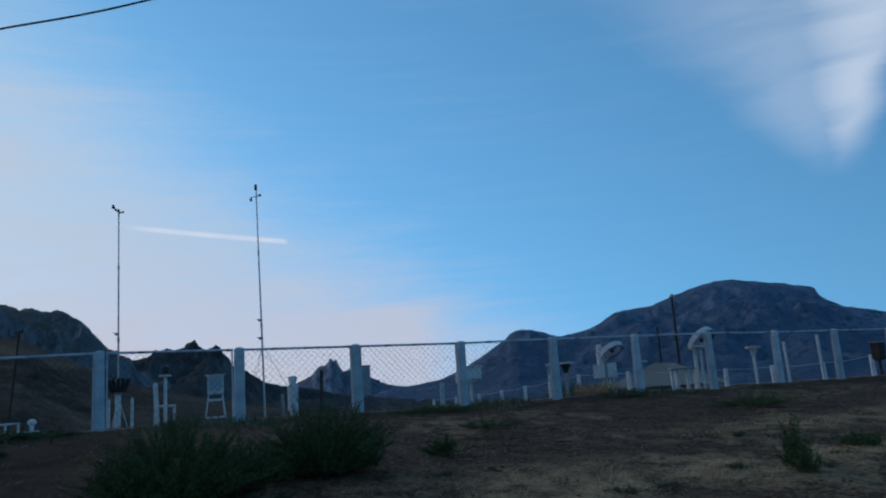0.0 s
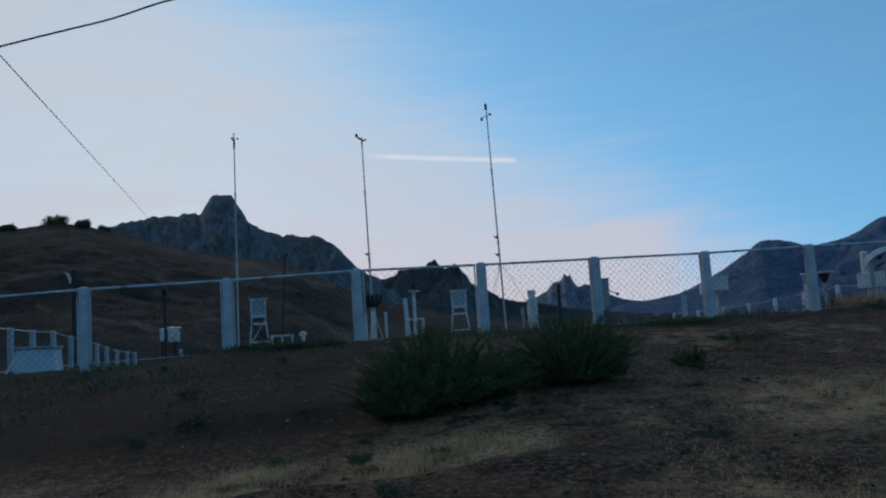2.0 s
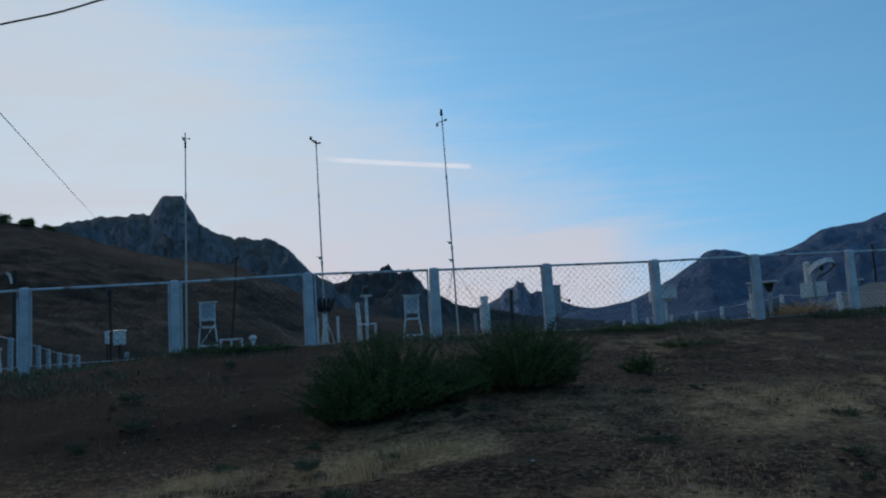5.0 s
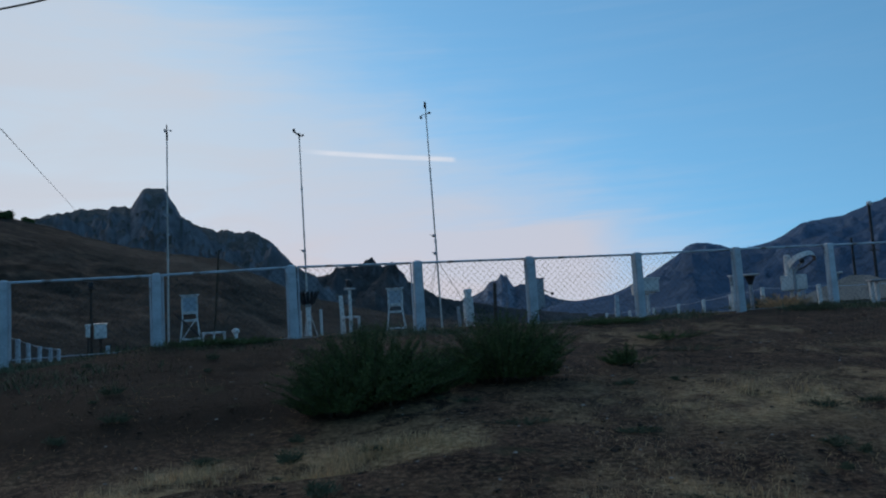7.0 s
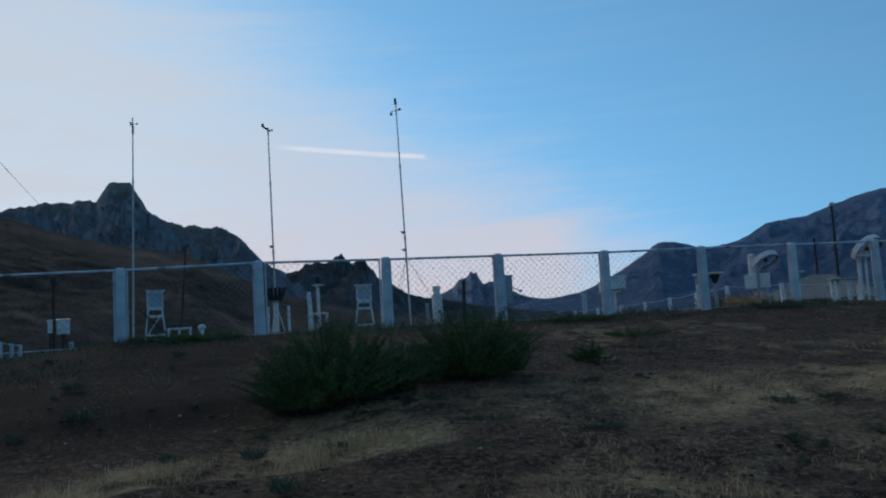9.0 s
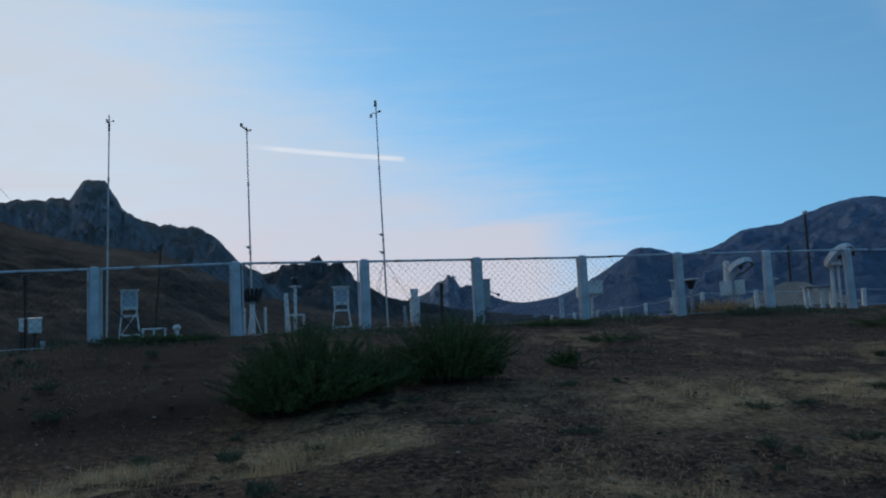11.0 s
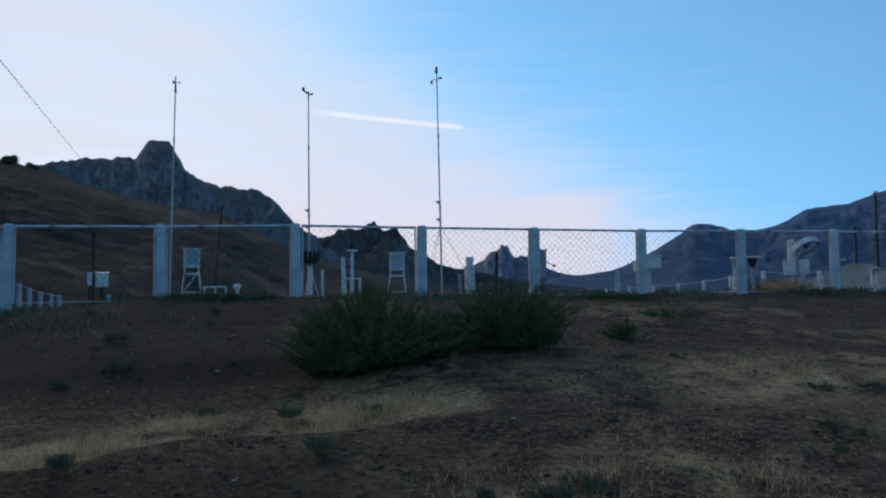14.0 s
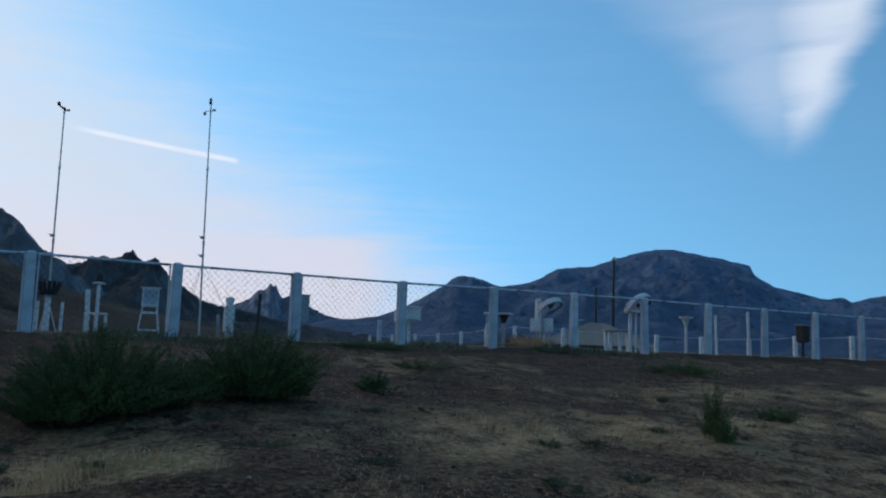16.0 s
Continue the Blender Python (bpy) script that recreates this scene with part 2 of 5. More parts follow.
GREY = surface("grey_paint", (0.26, 0.28, 0.30), (0.38, 0.40, 0.42), 3, 30, 0.6, stain=(0.18, 0.15, 0.12))
MAST = surface("pale_mast_paint", (0.48, 0.45, 0.41), (0.64, 0.60, 0.55), 3, 30, 0.6, stain=(0.22, 0.17, 0.13))
DARK = surface("dark_metal", (0.020, 0.020, 0.022), (0.045, 0.045, 0.048), 5, 40, 0.5, 0.3)
RUST = surface("weathered_brown_timber", (0.035, 0.026, 0.020), (0.075, 0.055, 0.042), 4, 40, 0.85)
RUBBER = surface("black_cable_sheath", (0.012, 0.012, 0.013), (0.022, 0.022, 0.024), 4, 40, 0.5)
ROOFING = surface("sandy_roof_sheet", (0.26, 0.205, 0.165), (0.36, 0.29, 0.24), 0.6, 6, 0.85, stain=(0.14, 0.12, 0.10))
PLASTER = surface("pale_plaster", (0.30, 0.28, 0.26), (0.42, 0.39, 0.36), 0.8, 10, 0.9)
STRAW = surface("dry_grass", (0.42, 0.245, 0.115), (0.78, 0.50, 0.27), 0.8, 20, 0.9, bump=0, random_tint=0.3)
HERB = surface("green_weed", (0.068, 0.076, 0.042), (0.140, 0.150, 0.085), 1.0, 20, 0.8, bump=0, random_tint=0.3)
FEATHER = surface("feathery_shrub_green", (0.042, 0.064, 0.019), (0.115, 0.152, 0.052), 1.5, 15, 0.8, bump=0, random_tint=0.35)
TWIG = surface("shrub_stem", (0.04, 0.032, 0.022), (0.08, 0.065, 0.045), 6, 40, 0.9)
STONE = surface("pale_stone", (0.16, 0.145, 0.125), (0.40, 0.37, 0.33), 3, 30, 0.9, random_tint=0.3)
CLOD = surface("dark_clod", (0.018, 0.012, 0.008), (0.050, 0.032, 0.021), 8, 40, 0.95, random_tint=0.3)


# ---- land ----
TURN = radians(27.18)                  # the line of the front fence
ALONG, AWAY = Vector((math.cos(TURN), math.sin(TURN))), Vector((-math.sin(TURN), math.cos(TURN)))
FENCE_AWAY, FENCE_START, BAY = 15.9, -3.95, 2.5


def plan(u, w):
    p = ALONG * u + AWAY * w
    return p.x, p.y


def ease(v, lo, hi):
    t = np.clip((v - lo) / (hi - lo), 0, 1)
    return t * t * (3 - 2 * t)


def land(x, y):
    """Height of the ground without its small relief."""
    u, w = x * ALONG.x + y * ALONG.y, x * AWAY.x + y * AWAY.y
    crest = 1.655 - 0.10 * np.clip(-1.5 - u, 0, 2.4)
    t = np.clip(w / FENCE_AWAY, 0, 1)
    rise = 0.90 * t + 0.10 * t * t * (3 - 2 * t)
    z = crest * rise + 0.02 * np.clip(w, -60, 0)
    lip = 6.1 - 0.6 * ease(-u, 0.2, 1.4)
    z = z - 0.16 * ease(w - lip, -0.1, 0.3) * (1 - ease(w, 7.2, 10.0)) * (1 - ease(u, 0.2, 2.2)) * ease(u, -14, -8)
    back = np.clip(w - FENCE_AWAY - 0.3, 0, 45)
    tilt = np.clip(-0.012 + np.abs(u - 4) * 0.0009, -0.012, 0.0)
    z = z - 0.85 * ease(w, 29, 46) * (1 - ease(u, -9, 6))
    east = ease(u, 12, 26)
    z = z + back * tilt - 0.28 * east * ease(w, 17, 20) + 0.42 * east * np.exp(-((w - 41) / 6) ** 2)
    far = ease(np.hypot(x, y), 80, 400)
    return z * (1 - far) + far * 0.0


def at(az, d):
    """Plan place at a bearing (degrees clockwise from +y) and distance from the viewer's stand."""
    return d * math.sin(radians(az)), d * math.cos(radians(az))


def grid_mesh(name, pts, rows, cols, wrap, material, smooth=True):
    idx = np.arange(rows * cols).reshape(rows, cols)
    a, b = idx[:-1], idx[1:]
    if wrap:
        a2, b2 = np.roll(a, -1, 1), np.roll(b, -1, 1)
    else:
        a, a2, b, b2 = a[:, :-1], a[:, 1:], b[:, :-1], b[:, 1:]
    quads = np.stack([a, b, b2, a2], -1).reshape(-1, 4)
    me = bpy.data.meshes.new(name)
    me.vertices.add(len(pts))
    me.vertices.foreach_set("co", np.ascontiguousarray(pts, np.float32).ravel())
    me.loops.add(quads.size)
    me.loops.foreach_set("vertex_index", quads.ravel().astype(np.int32))
    me.polygons.add(len(quads))
    me.polygons.foreach_set("loop_start", np.arange(0, quads.size, 4, dtype=np.int32))
    me.polygons.foreach_set("use_smooth", np.full(len(quads), smooth))
    me.update(calc_edges=True)
    me.materials.append(material)
    return new(name, me)


def lattice(shape, seed):
    return np.random.RandomState(seed).rand(*shape)


def value_noise(x, y, seed):
    """Smooth noise on the plane, about -1 to 1."""
    table = lattice((256, 256), seed) * 2 - 1
    xi, yi = np.floor(x).astype(int), np.floor(y).astype(int)
    fx, fy = x - xi, y - yi
    fx, fy = fx * fx * (3 - 2 * fx), fy * fy * (3 - 2 * fy)
    g = lambda i, j: table[(xi + i) % 256, (yi + j) % 256]
    return (g(0, 0) * (1 - fx) + g(1, 0) * fx) * (1 - fy) + (g(0, 1) * (1 - fx) + g(1, 1) * fx) * fy


def rough(x, y, seed, octaves=5, gain=0.5):
    total, amp = np.zeros_like(x), 1.0
    for i in range(octaves):
        total += amp * value_noise(x * 2 ** i + 17.3 * i, y * 2 ** i - 9.1 * i, seed + i)
        amp *= gain
    return total


def ridged(x, y, seed, octaves=5):
    total, amp = np.zeros_like(x), 1.0
    for i in range(octaves):
        total += amp * (1 - 2 * np.abs(value_noise(x * 2 ** i + 5.7 * i, y * 2 ** i + 3.3 * i, seed + i)))
        amp *= 0.5
    return total


def bank(u, w):
    """Where dry grass stands thick: along the bank, in streaks up the slope."""
    lip = 6.1 - 0.6 * ease(-u, 0.2, 1.4)
    strip = np.exp(-((w - lip - 0.58) / 0.56) ** 2) * (1 - ease(u, 1.3, 2.6)) * 1.35
    strip = np.maximum(strip, 1.9 * np.exp(-((w - lip - 0.30) / 0.20) ** 2) * (1 - ease(u, 1.2, 2.4)) * ease(u, -6, -2))
    left = 0.85 * np.exp(-((w - lip - 0.9) / 0.85) ** 2) * (1 - ease(u, -3.6, -0.5))
    upper = 0.66 * np.exp(-((w - 7.25) / 1.1) ** 2) * ease(u, 2.2, 4.0)
    right = 0.8 * np.exp(-((w - 9.3) / 0.7) ** 2) * ease(u, 7.2, 9.2)
    foot = 0.50 * (1 - ease(w, 4.6, 6.2)) * ease(u, -1.5, 2.5)
    return np.maximum(np.maximum(np.maximum(strip, left), np.maximum(upper, foot)), right)


def make_ground():
    view = np.arange(-52, 40, 0.22)
    rest = np.arange(40, 308, 4.0)
    az = np.radians(np.concatenate([view, rest]))
    r = np.concatenate([[0.0002], np.geomspace(0.4, 3.5, 24), np.geomspace(3.6, 30, 230), np.geomspace(30.8, 4400, 90)])
    rr, aa = np.meshgrid(r, az, indexing="ij")
    x, y = rr * np.sin(aa), rr * np.cos(aa)
    near = 1 - ease(rr, 22, 40)
    z = land(x, y) + near * (0.030 * rough(x * 0.8, y * 0.8, 3, 3) + 0.022 * rough(x * 4, y * 4, 11, 3) * (0.5 + 0.5 * value_noise(x * 0.6, y * 0.6, 40)))
    near_fence = np.exp(-((x * AWAY.x + y * AWAY.y - FENCE_AWAY) / 0.6) ** 2)
    z -= 0.02 * near_fence
    u, w = x * ALONG.x + y * ALONG.y, x * AWAY.x + y * AWAY.y
    cover = np.clip(bank(u, w) * (0.62 + 1.0 * value_noise(x * 1.3, y * 1.3, 63) + 0.9 * value_noise(x * 4.1, y * 4.1, 64)), 0, 1)
    ob = grid_mesh("ground", np.stack([x, y, z], -1).reshape(-1, 3), len(r), len(az), True, SOIL)
    herbs = np.maximum(1.0 * (1 - ease(u, -0.3, 3.2)) * ease(w, 7.3, 8.8), 0.6 * np.exp(-((w - 15.2) / 1.0) ** 2))
    herbs = np.maximum(herbs, 0.6 * (1 - ease(u, 0, 2.5)) * (1 - ease(w, 5.2, 5.9)))
    ob.data.attributes.new("herbage", "FLOAT", "POINT").data.foreach_set("value", herbs.ravel().astype(np.float32))
    ob.data.attributes.new("litter", "FLOAT", "POINT").data.foreach_set("value", cover.ravel().astype(np.float32))
    return tagged(ob, "dark dry stony slope with straw grass and weeds", "ground", kind="structure")


make_ground()


def make_mountain(name, label, skyline, ridge_r, start_r, end_r, material, seed, crags, power=1.2, jag=0.10, step=0.14, wobble=0.12, tracks=()):
    """Land that rises from start_r to a ridge whose skyline is given as (bearing, height angle) pairs, and falls behind it."""
    key = np.array(skyline)
    az = np.arange(key[0, 0], key[-1, 0], step)
    el = np.interp(az, key[:, 0], key[:, 1])
    el = el + jag * rough(az * 1.7, az * 0 + seed, seed + 50, 4, 0.6) * np.clip(el / 3, 0, 1)
    bend = ridge_r * (1 + wobble * value_noise(az * 0.09 + seed, az * 0 + 2.5, seed + 3))
    t = np.concatenate([np.linspace(0, 1, 110), np.linspace(1.03, 1.6, 14)])
    tt, ee = np.meshgrid(t, el, indexing="ij")
    _, aa = np.meshgrid(t, np.radians(az), indexing="ij")
    _, bb = np.meshgrid(t, bend, indexing="ij")
    r = np.where(tt <= 1, start_r + (bb - start_r) * tt, bb + (end_r - bb) * (tt - 1) / 0.6)
    x, y = r * np.sin(aa), r * np.cos(aa)
    top = 1.6 + bb * np.tan(np.radians(ee))
    size = ridge_r * 0.09
    form = np.where(tt <= 1, np.clip(tt, 0, 1) ** power, 1 - ease(tt, 1, 1.6))
    gully = ridged(x / size, y / size, seed, 5) + 0.35 * ridged(x / size * 5.3, y / size * 5.3, seed + 9, 4)
    hold = np.where(tt <= 1, np.sin(np.pi * np.clip(tt, 0, 1)) ** 0.7 * (1 - tt ** 6), 0)
    z = -2 + (top + 2) * form + crags * ridge_r * hold * gully * np.clip(ee / 4, 0.1, 1.3)
    ceiling = 1.6 + r * np.tan(np.radians(ee)) * 0.985
    z = np.where((tt < 0.985) & (z > ceiling), ceiling - (z - ceiling) * 0.3, z)
    ob = grid_mesh(name, np.stack([x, y, z], -1).reshape(-1, 3), len(t), len(az), False, material)
    bare = np.zeros_like(x)
    slope = np.degrees(np.arctan2(z - 1.6, r))
    for a0, s0, a1, s1, wide, much in tracks:
        wind = 0.12 * np.sin(np.degrees(aa) * 2.1 + s0) + 0.15 * value_noise(np.degrees(aa) * 0.8, slope * 0.8, seed + 31)
        run = np.clip((np.degrees(aa) - a0) / (a1 - a0), 0, 1)
        gap = np.hypot(slope + wind - (s0 + (s1 - s0) * run), np.degrees(aa) - (a0 + (a1 - a0) * run))
        bare = np.maximum(bare, much * np.exp(-(gap / wide) ** 2))
    ob.data.attributes.new("bare", "FLOAT", "POINT").data.foreach_set("value", bare.ravel().astype(np.float32))
    return tagged(ob, label, "mountain", kind="structure")


HILL = mountain_material("scrubby_hillside", (0.021, 0.019, 0.014), (0.070, 0.053, 0.039), (0.12, 0.100, 0.082), 34.0, 0.75, 1.0, 0.52)
CRAG = mountain_material("grey_crag", (0.100, 0.102, 0.097), (0.150, 0.145, 0.136), (0.185, 0.192, 0.208), 90.0, 0.10, 0.34, 0.5)
RIDGE = mountain_material("dark_rocky_ridge", (0.050, 0.053, 0.055), (0.088, 0.086, 0.086), (0.128, 0.132, 0.145), 120.0, 0.25, 0.5, 0.5)
# limestone grey pushed to pale blue, standing in for distance haze
HAZY_SPIRE = mountain_material("blue_grey_limestone", (0.10, 0.128, 0.172), (0.165, 0.19, 0.235), (0.23, 0.265, 0.325), 200.0, 0.15, 0.4, 0.5)
# far haze painted in: blue base colour for the mountain and distant hills
HAZY_FOREST = mountain_material("wooded_mountainside", (0.092, 0.140, 0.212), (0.168, 0.217, 0.298), (0.185, 0.232, 0.312), 300.0, 0.40, 0.7, 0.53)

make_mountain("hillside", "brown scrubby hillside with dry tracks", [
    (-100, 5.0), (-80, 6.6), (-60, 7.3), (-47, 8.4), (-46.1, 8.51), (-44.5, 8.74), (-43.7, 8.88), (-42, 8.88), (-40.7, 8.70), (-39.4, 8.4), (-38, 8.0), (-36.5, 7.5), (-34, 6.82),
    (-31.2, 6.33), (-28, 5.9), (-26.9, 5.25), (-25.7, 4.7), (-23.4, 3.55), (-21.3, 2.75), (-19.0, 2.1), (-16.5, 1.5), (-13, 0.9), (-9, 0.3), (-6, 0.0)], 230, 62, 330, HILL, 5, 0.0028, 1.15, 0.04, tracks=(
    (-44, 3.6, -36.6, 1.7, 0.16, 0.8), (-36.6, 1.7, -33.5, 0.4, 0.14, 0.5), (-31.5, 6.0, -25.0, 4.2, 0.30, 0.7), (-28.5, 3.1, -24.0, 0.5, 0.22, 0.6), (-43, 5.6, -38, 5.0, 0.12, 0.4), (-33.5, 2.4, -31.0, 1.2, 0.25, 0.5)))
make_mountain("crag", "grey rocky mountain with a domed summit", [
    (-75, 4.0), (-50, 6.0), (-44, 7.6), (-42, 8.2), (-39.5, 8.80), (-38, 9.03), (-37.2, 9.25), (-35.5, 9.45), (-33.9, 9.48), (-33.5, 10.15), (-33.0, 10.7), (-32.3, 10.9),
    (-31.7, 10.7), (-31.2, 9.8), (-30.6, 8.75), (-29.9, 8.35), (-29.2, 8.05), (-27.8, 7.85), (-25.85, 7.65), (-24.95, 7.1), (-24.0, 6.2), (-23.0, 5.36),
    (-22.3, 4.8), (-20.5, 3.4), (-17, 1.8), (-13, 0.6), (-8, 0.0)], 520, 190, 760, CRAG, 23, 0.022, 1.5, 0.13, 0.10)
make_mountain("rocky_ridge", "low dark rocky ridge with jagged top", [
    (-40, 1.0), (-30, 2.6), (-25, 3.6), (-22.5, 4.3), (-21.7, 4.3), (-20.7, 4.5), (-20.2, 4.9), (-18.7, 5.05), (-18.05, 5.4), (-17.75, 5.3), (-17.6, 5.5), (-17.3, 5.02), (-16.7, 4.85), (-16.2, 5.05),
    (-15.8, 4.6), (-15.0, 3.7), (-13.9, 3.1), (-13.1, 2.45), (-12.1, 2.15), (-10, 1.9), (-8, 1.35), (-5, 0.9), (0, 0.4), (6, 0.0)], 800, 300, 1050, RIDGE, 37, 0.018, 1.25, 0.15)
make_mountain("spire_peak", "distant twin-peaked limestone mountain tinted blue-grey for haze", [
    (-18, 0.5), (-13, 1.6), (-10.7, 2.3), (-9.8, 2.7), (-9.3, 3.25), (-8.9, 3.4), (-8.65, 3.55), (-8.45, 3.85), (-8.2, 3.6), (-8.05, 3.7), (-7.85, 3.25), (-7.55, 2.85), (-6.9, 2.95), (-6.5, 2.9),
    (-5.6, 2.27), (-4.6, 1.83), (-3.8, 1.62), (-1, 1.3), (4, 0.6), (9, 0.0)], 1900, 1100, 2300, HAZY_SPIRE, 71, 0.016, 1.3, 0.07, 0.07)
make_mountain("mountain", "broad wooded mountain with blue-grey haze in its colour", [
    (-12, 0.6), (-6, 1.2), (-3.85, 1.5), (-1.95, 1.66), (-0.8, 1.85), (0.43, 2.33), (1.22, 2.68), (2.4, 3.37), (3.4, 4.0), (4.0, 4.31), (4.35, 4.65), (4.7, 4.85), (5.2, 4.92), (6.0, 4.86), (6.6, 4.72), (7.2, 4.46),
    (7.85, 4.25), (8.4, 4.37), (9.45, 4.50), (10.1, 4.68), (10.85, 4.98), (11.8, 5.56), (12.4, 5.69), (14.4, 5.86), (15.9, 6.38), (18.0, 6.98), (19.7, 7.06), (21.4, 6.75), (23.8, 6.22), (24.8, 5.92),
    (25.05, 5.36), (25.5, 5.03), (26.3, 4.55), (27.3, 4.31), (28.3, 4.07), (29.0, 3.85), (29.55, 3.74), (29.9, 3.89), (30.35, 3.89), (30.9, 3.57), (31.3, 3.67), (31.8, 3.84), (33, 4.0), (40, 4.6), (52, 3.5), (70, 2.0)], 1700, 420, 2300, HAZY_FOREST, 91, 0.0095, 1.35, 0.035)
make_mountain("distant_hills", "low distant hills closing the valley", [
    (60, 1.0), (80, 2.5), (120, 3.2), (170, 2.4), (220, 3.0), (255, 3.8), (275, 4.0)], 2600, 1200, 3400, HAZY_FOREST, 131, 0.006, 1.2, 0.1, 1.0)


# ---- helpers for things ----
def part(name, bm, material, parent=None, label="", m=None):
    me = bpy.data.meshes.new(name)
    bm.normal_update()
    bm.to_mesh(me)
    bm.free()
    me.materials.append(material)
    ob = new(name, me)
    if parent is not None:
        ob.parent = parent
    if m is not None:
        ob.matrix_basis = m
    if label:
        ob["label"] = label
    return ob


def again(ob, m):
    """The same part once more, on the same mesh."""
    o = new(ob.name.split(".")[0], ob.data)
    o.parent, o.matrix_basis = ob.parent, m
    return o


def thing(name, x, y, z, label, category, group="", turn=0.0):
    ob = new(name)
    ob.empty_display_size = 0.2
    ob.matrix_basis = pose(x, y, z, 0, 0, turn)
    return tagged(ob, label, category, group)


def box(bm, size, centre=(0, 0, 0), turn=(0, 0, 0), bevel=0.0):
    made = bmesh.ops.create_cube(bm, size=1.0, matrix=pose(*centre, *turn) @ Matrix.Diagonal((*size, 1)))
    if bevel:
        edges = list({e for v in made["verts"] for e in v.link_edges})
        bmesh.ops.bevel(bm, geom=edges, offset=bevel, segments=1, affect="EDGES")
    return bm


def rod(bm, a, b, r0, r1=None, sides=8):
    a, b = Vector(a), Vector(b)
    r1 = r0 if r1 is None else r1
    d = b - a
    m = Matrix.Translation((a + b) / 2) @ d.to_track_quat("Z", "Y").to_matrix().to_4x4()
    bmesh.ops.create_cone(bm, cap_ends=True, segments=sides, radius1=r0, radius2=r1, depth=d.length, matrix=m)
    return bm


def ball(bm, centre, r, squash=1.0, segs=10):
    bmesh.ops.create_uvsphere(bm, u_segments=segs, v_segments=max(6, segs - 3), radius=r, matrix=pose(*centre) @ Matrix.Diagonal((1, 1, squash, 1)))
    return bm


def lathe(bm, profile, sides=20):
    """A turned shape from (radius, height) pairs."""
    rings = []
    for r, z in profile:
        rings.append([bm.verts.new((r * math.cos(2 * math.pi * i / sides), r * math.sin(2 * math.pi * i / sides), z)) for i in range(sides)])
    for a, b in zip(rings, rings[1:]):
        for i in range(sides):
            j = (i + 1) % sides
            bm.faces.new((a[i], a[j], b[j], b[i]))
    bm.faces.new(rings[0][::-1])
    bm.faces.new(rings[-1])
    return bm


def B():
    return bmesh.new()


def floor_at(x, y):
    return float(land(np.array(x), np.array(y)))


def stand(az, d):
    x, y = at(az, d)
    return x, y, floor_at(x, y)


# ---- the fences ----
def post_mesh(height):
    bm = B()
    lo, hi = 0.092, 0.082
    for z0, z1, a, b in ((-0.4, height - 0.03, lo, hi), (height - 0.03, height, hi, hi - 0.03)):
        low = [bm.verts.new((sx * a, sy * a, z0)) for sx, sy in ((-1, -1), (1, -1), (1, 1), (-1, 1))]
        top = [bm.verts.new((sx * b, sy * b, z1)) for sx, sy in ((-1, -1), (1, -1), (1, 1), (-1, 1))]
        for i in range(4):
            j = (i + 1) % 4
            bm.faces.new((low[i], low[j], top[j], top[i]))
    bm.faces.new(top)
    up = [e for e in bm.edges if abs(e.verts[0].co.z - e.verts[1].co.z) > 0.3]
    bmesh.ops.bevel(bm, geom=up, offset=0.018, segments=2, affect="EDGES")
    return bm


def netting(width, z0, z1, dz, cell, r):
    """Diamond wire netting that hangs between two heights, the far end dz higher."""
    verts, faces = [], []
    h = z1 - z0

    def strand(xa, za, xb, zb, y):
        a, b = Vector((xa, y, za + dz * xa / width)), Vector((xb, y, zb + dz * xb / width))
        d = (b - a).normalized()
        n = Vector((-d.z, 0, d.x)) * r
        s = Vector((0, r, 0))
        base = len(verts)
        for p in (a, b):
            verts.extend(((p + n)[:], (p + s)[:], (p - n)[:], (p - s)[:]))
        for i in range(4):
            j = (i + 1) % 4
            faces.append((base + i, base + j, base + 4 + j, base + 4 + i))

    rise = 1.0
    count = int((width + h / rise) / cell) + 2
    for i in range(-1, count):
        for flip in (False, True):
            s = i * cell - h / rise + 0.03
            xa, za, xb, zb = s, z0, s + h / rise, z1
            if xa < 0.0:
                za, xa = z0 + (0.0 - xa) * rise, 0.0
            if xb > width:
                zb, xb = zb - (xb - width) * rise, width
            if xb - xa < 0.03:
                continue
            if flip:
                za, zb = z0 + z1 - za, z0 + z1 - zb
            strand(xa, za, xb, zb, 0.006 if flip else -0.006)
    me = bpy.data.meshes.new("wire_netting")
    me.from_pydata(verts, [], faces)
    me.materials.append(WIRE)
    return me


POSTS = range(-2, 15)
HEADS = {-2: -0.24, -1: -0.16, 0: -0.08, 1: -0.05, 2: 0.01, 6: 0.035, 7: 0.05, 8: 0.07}    # how far a post stands above the common line
SHIFTS = {0: -0.09, 1: 0.02, 2: 0.04, 3: 0.04}                                         # and how far it is set along it
random.seed(4)


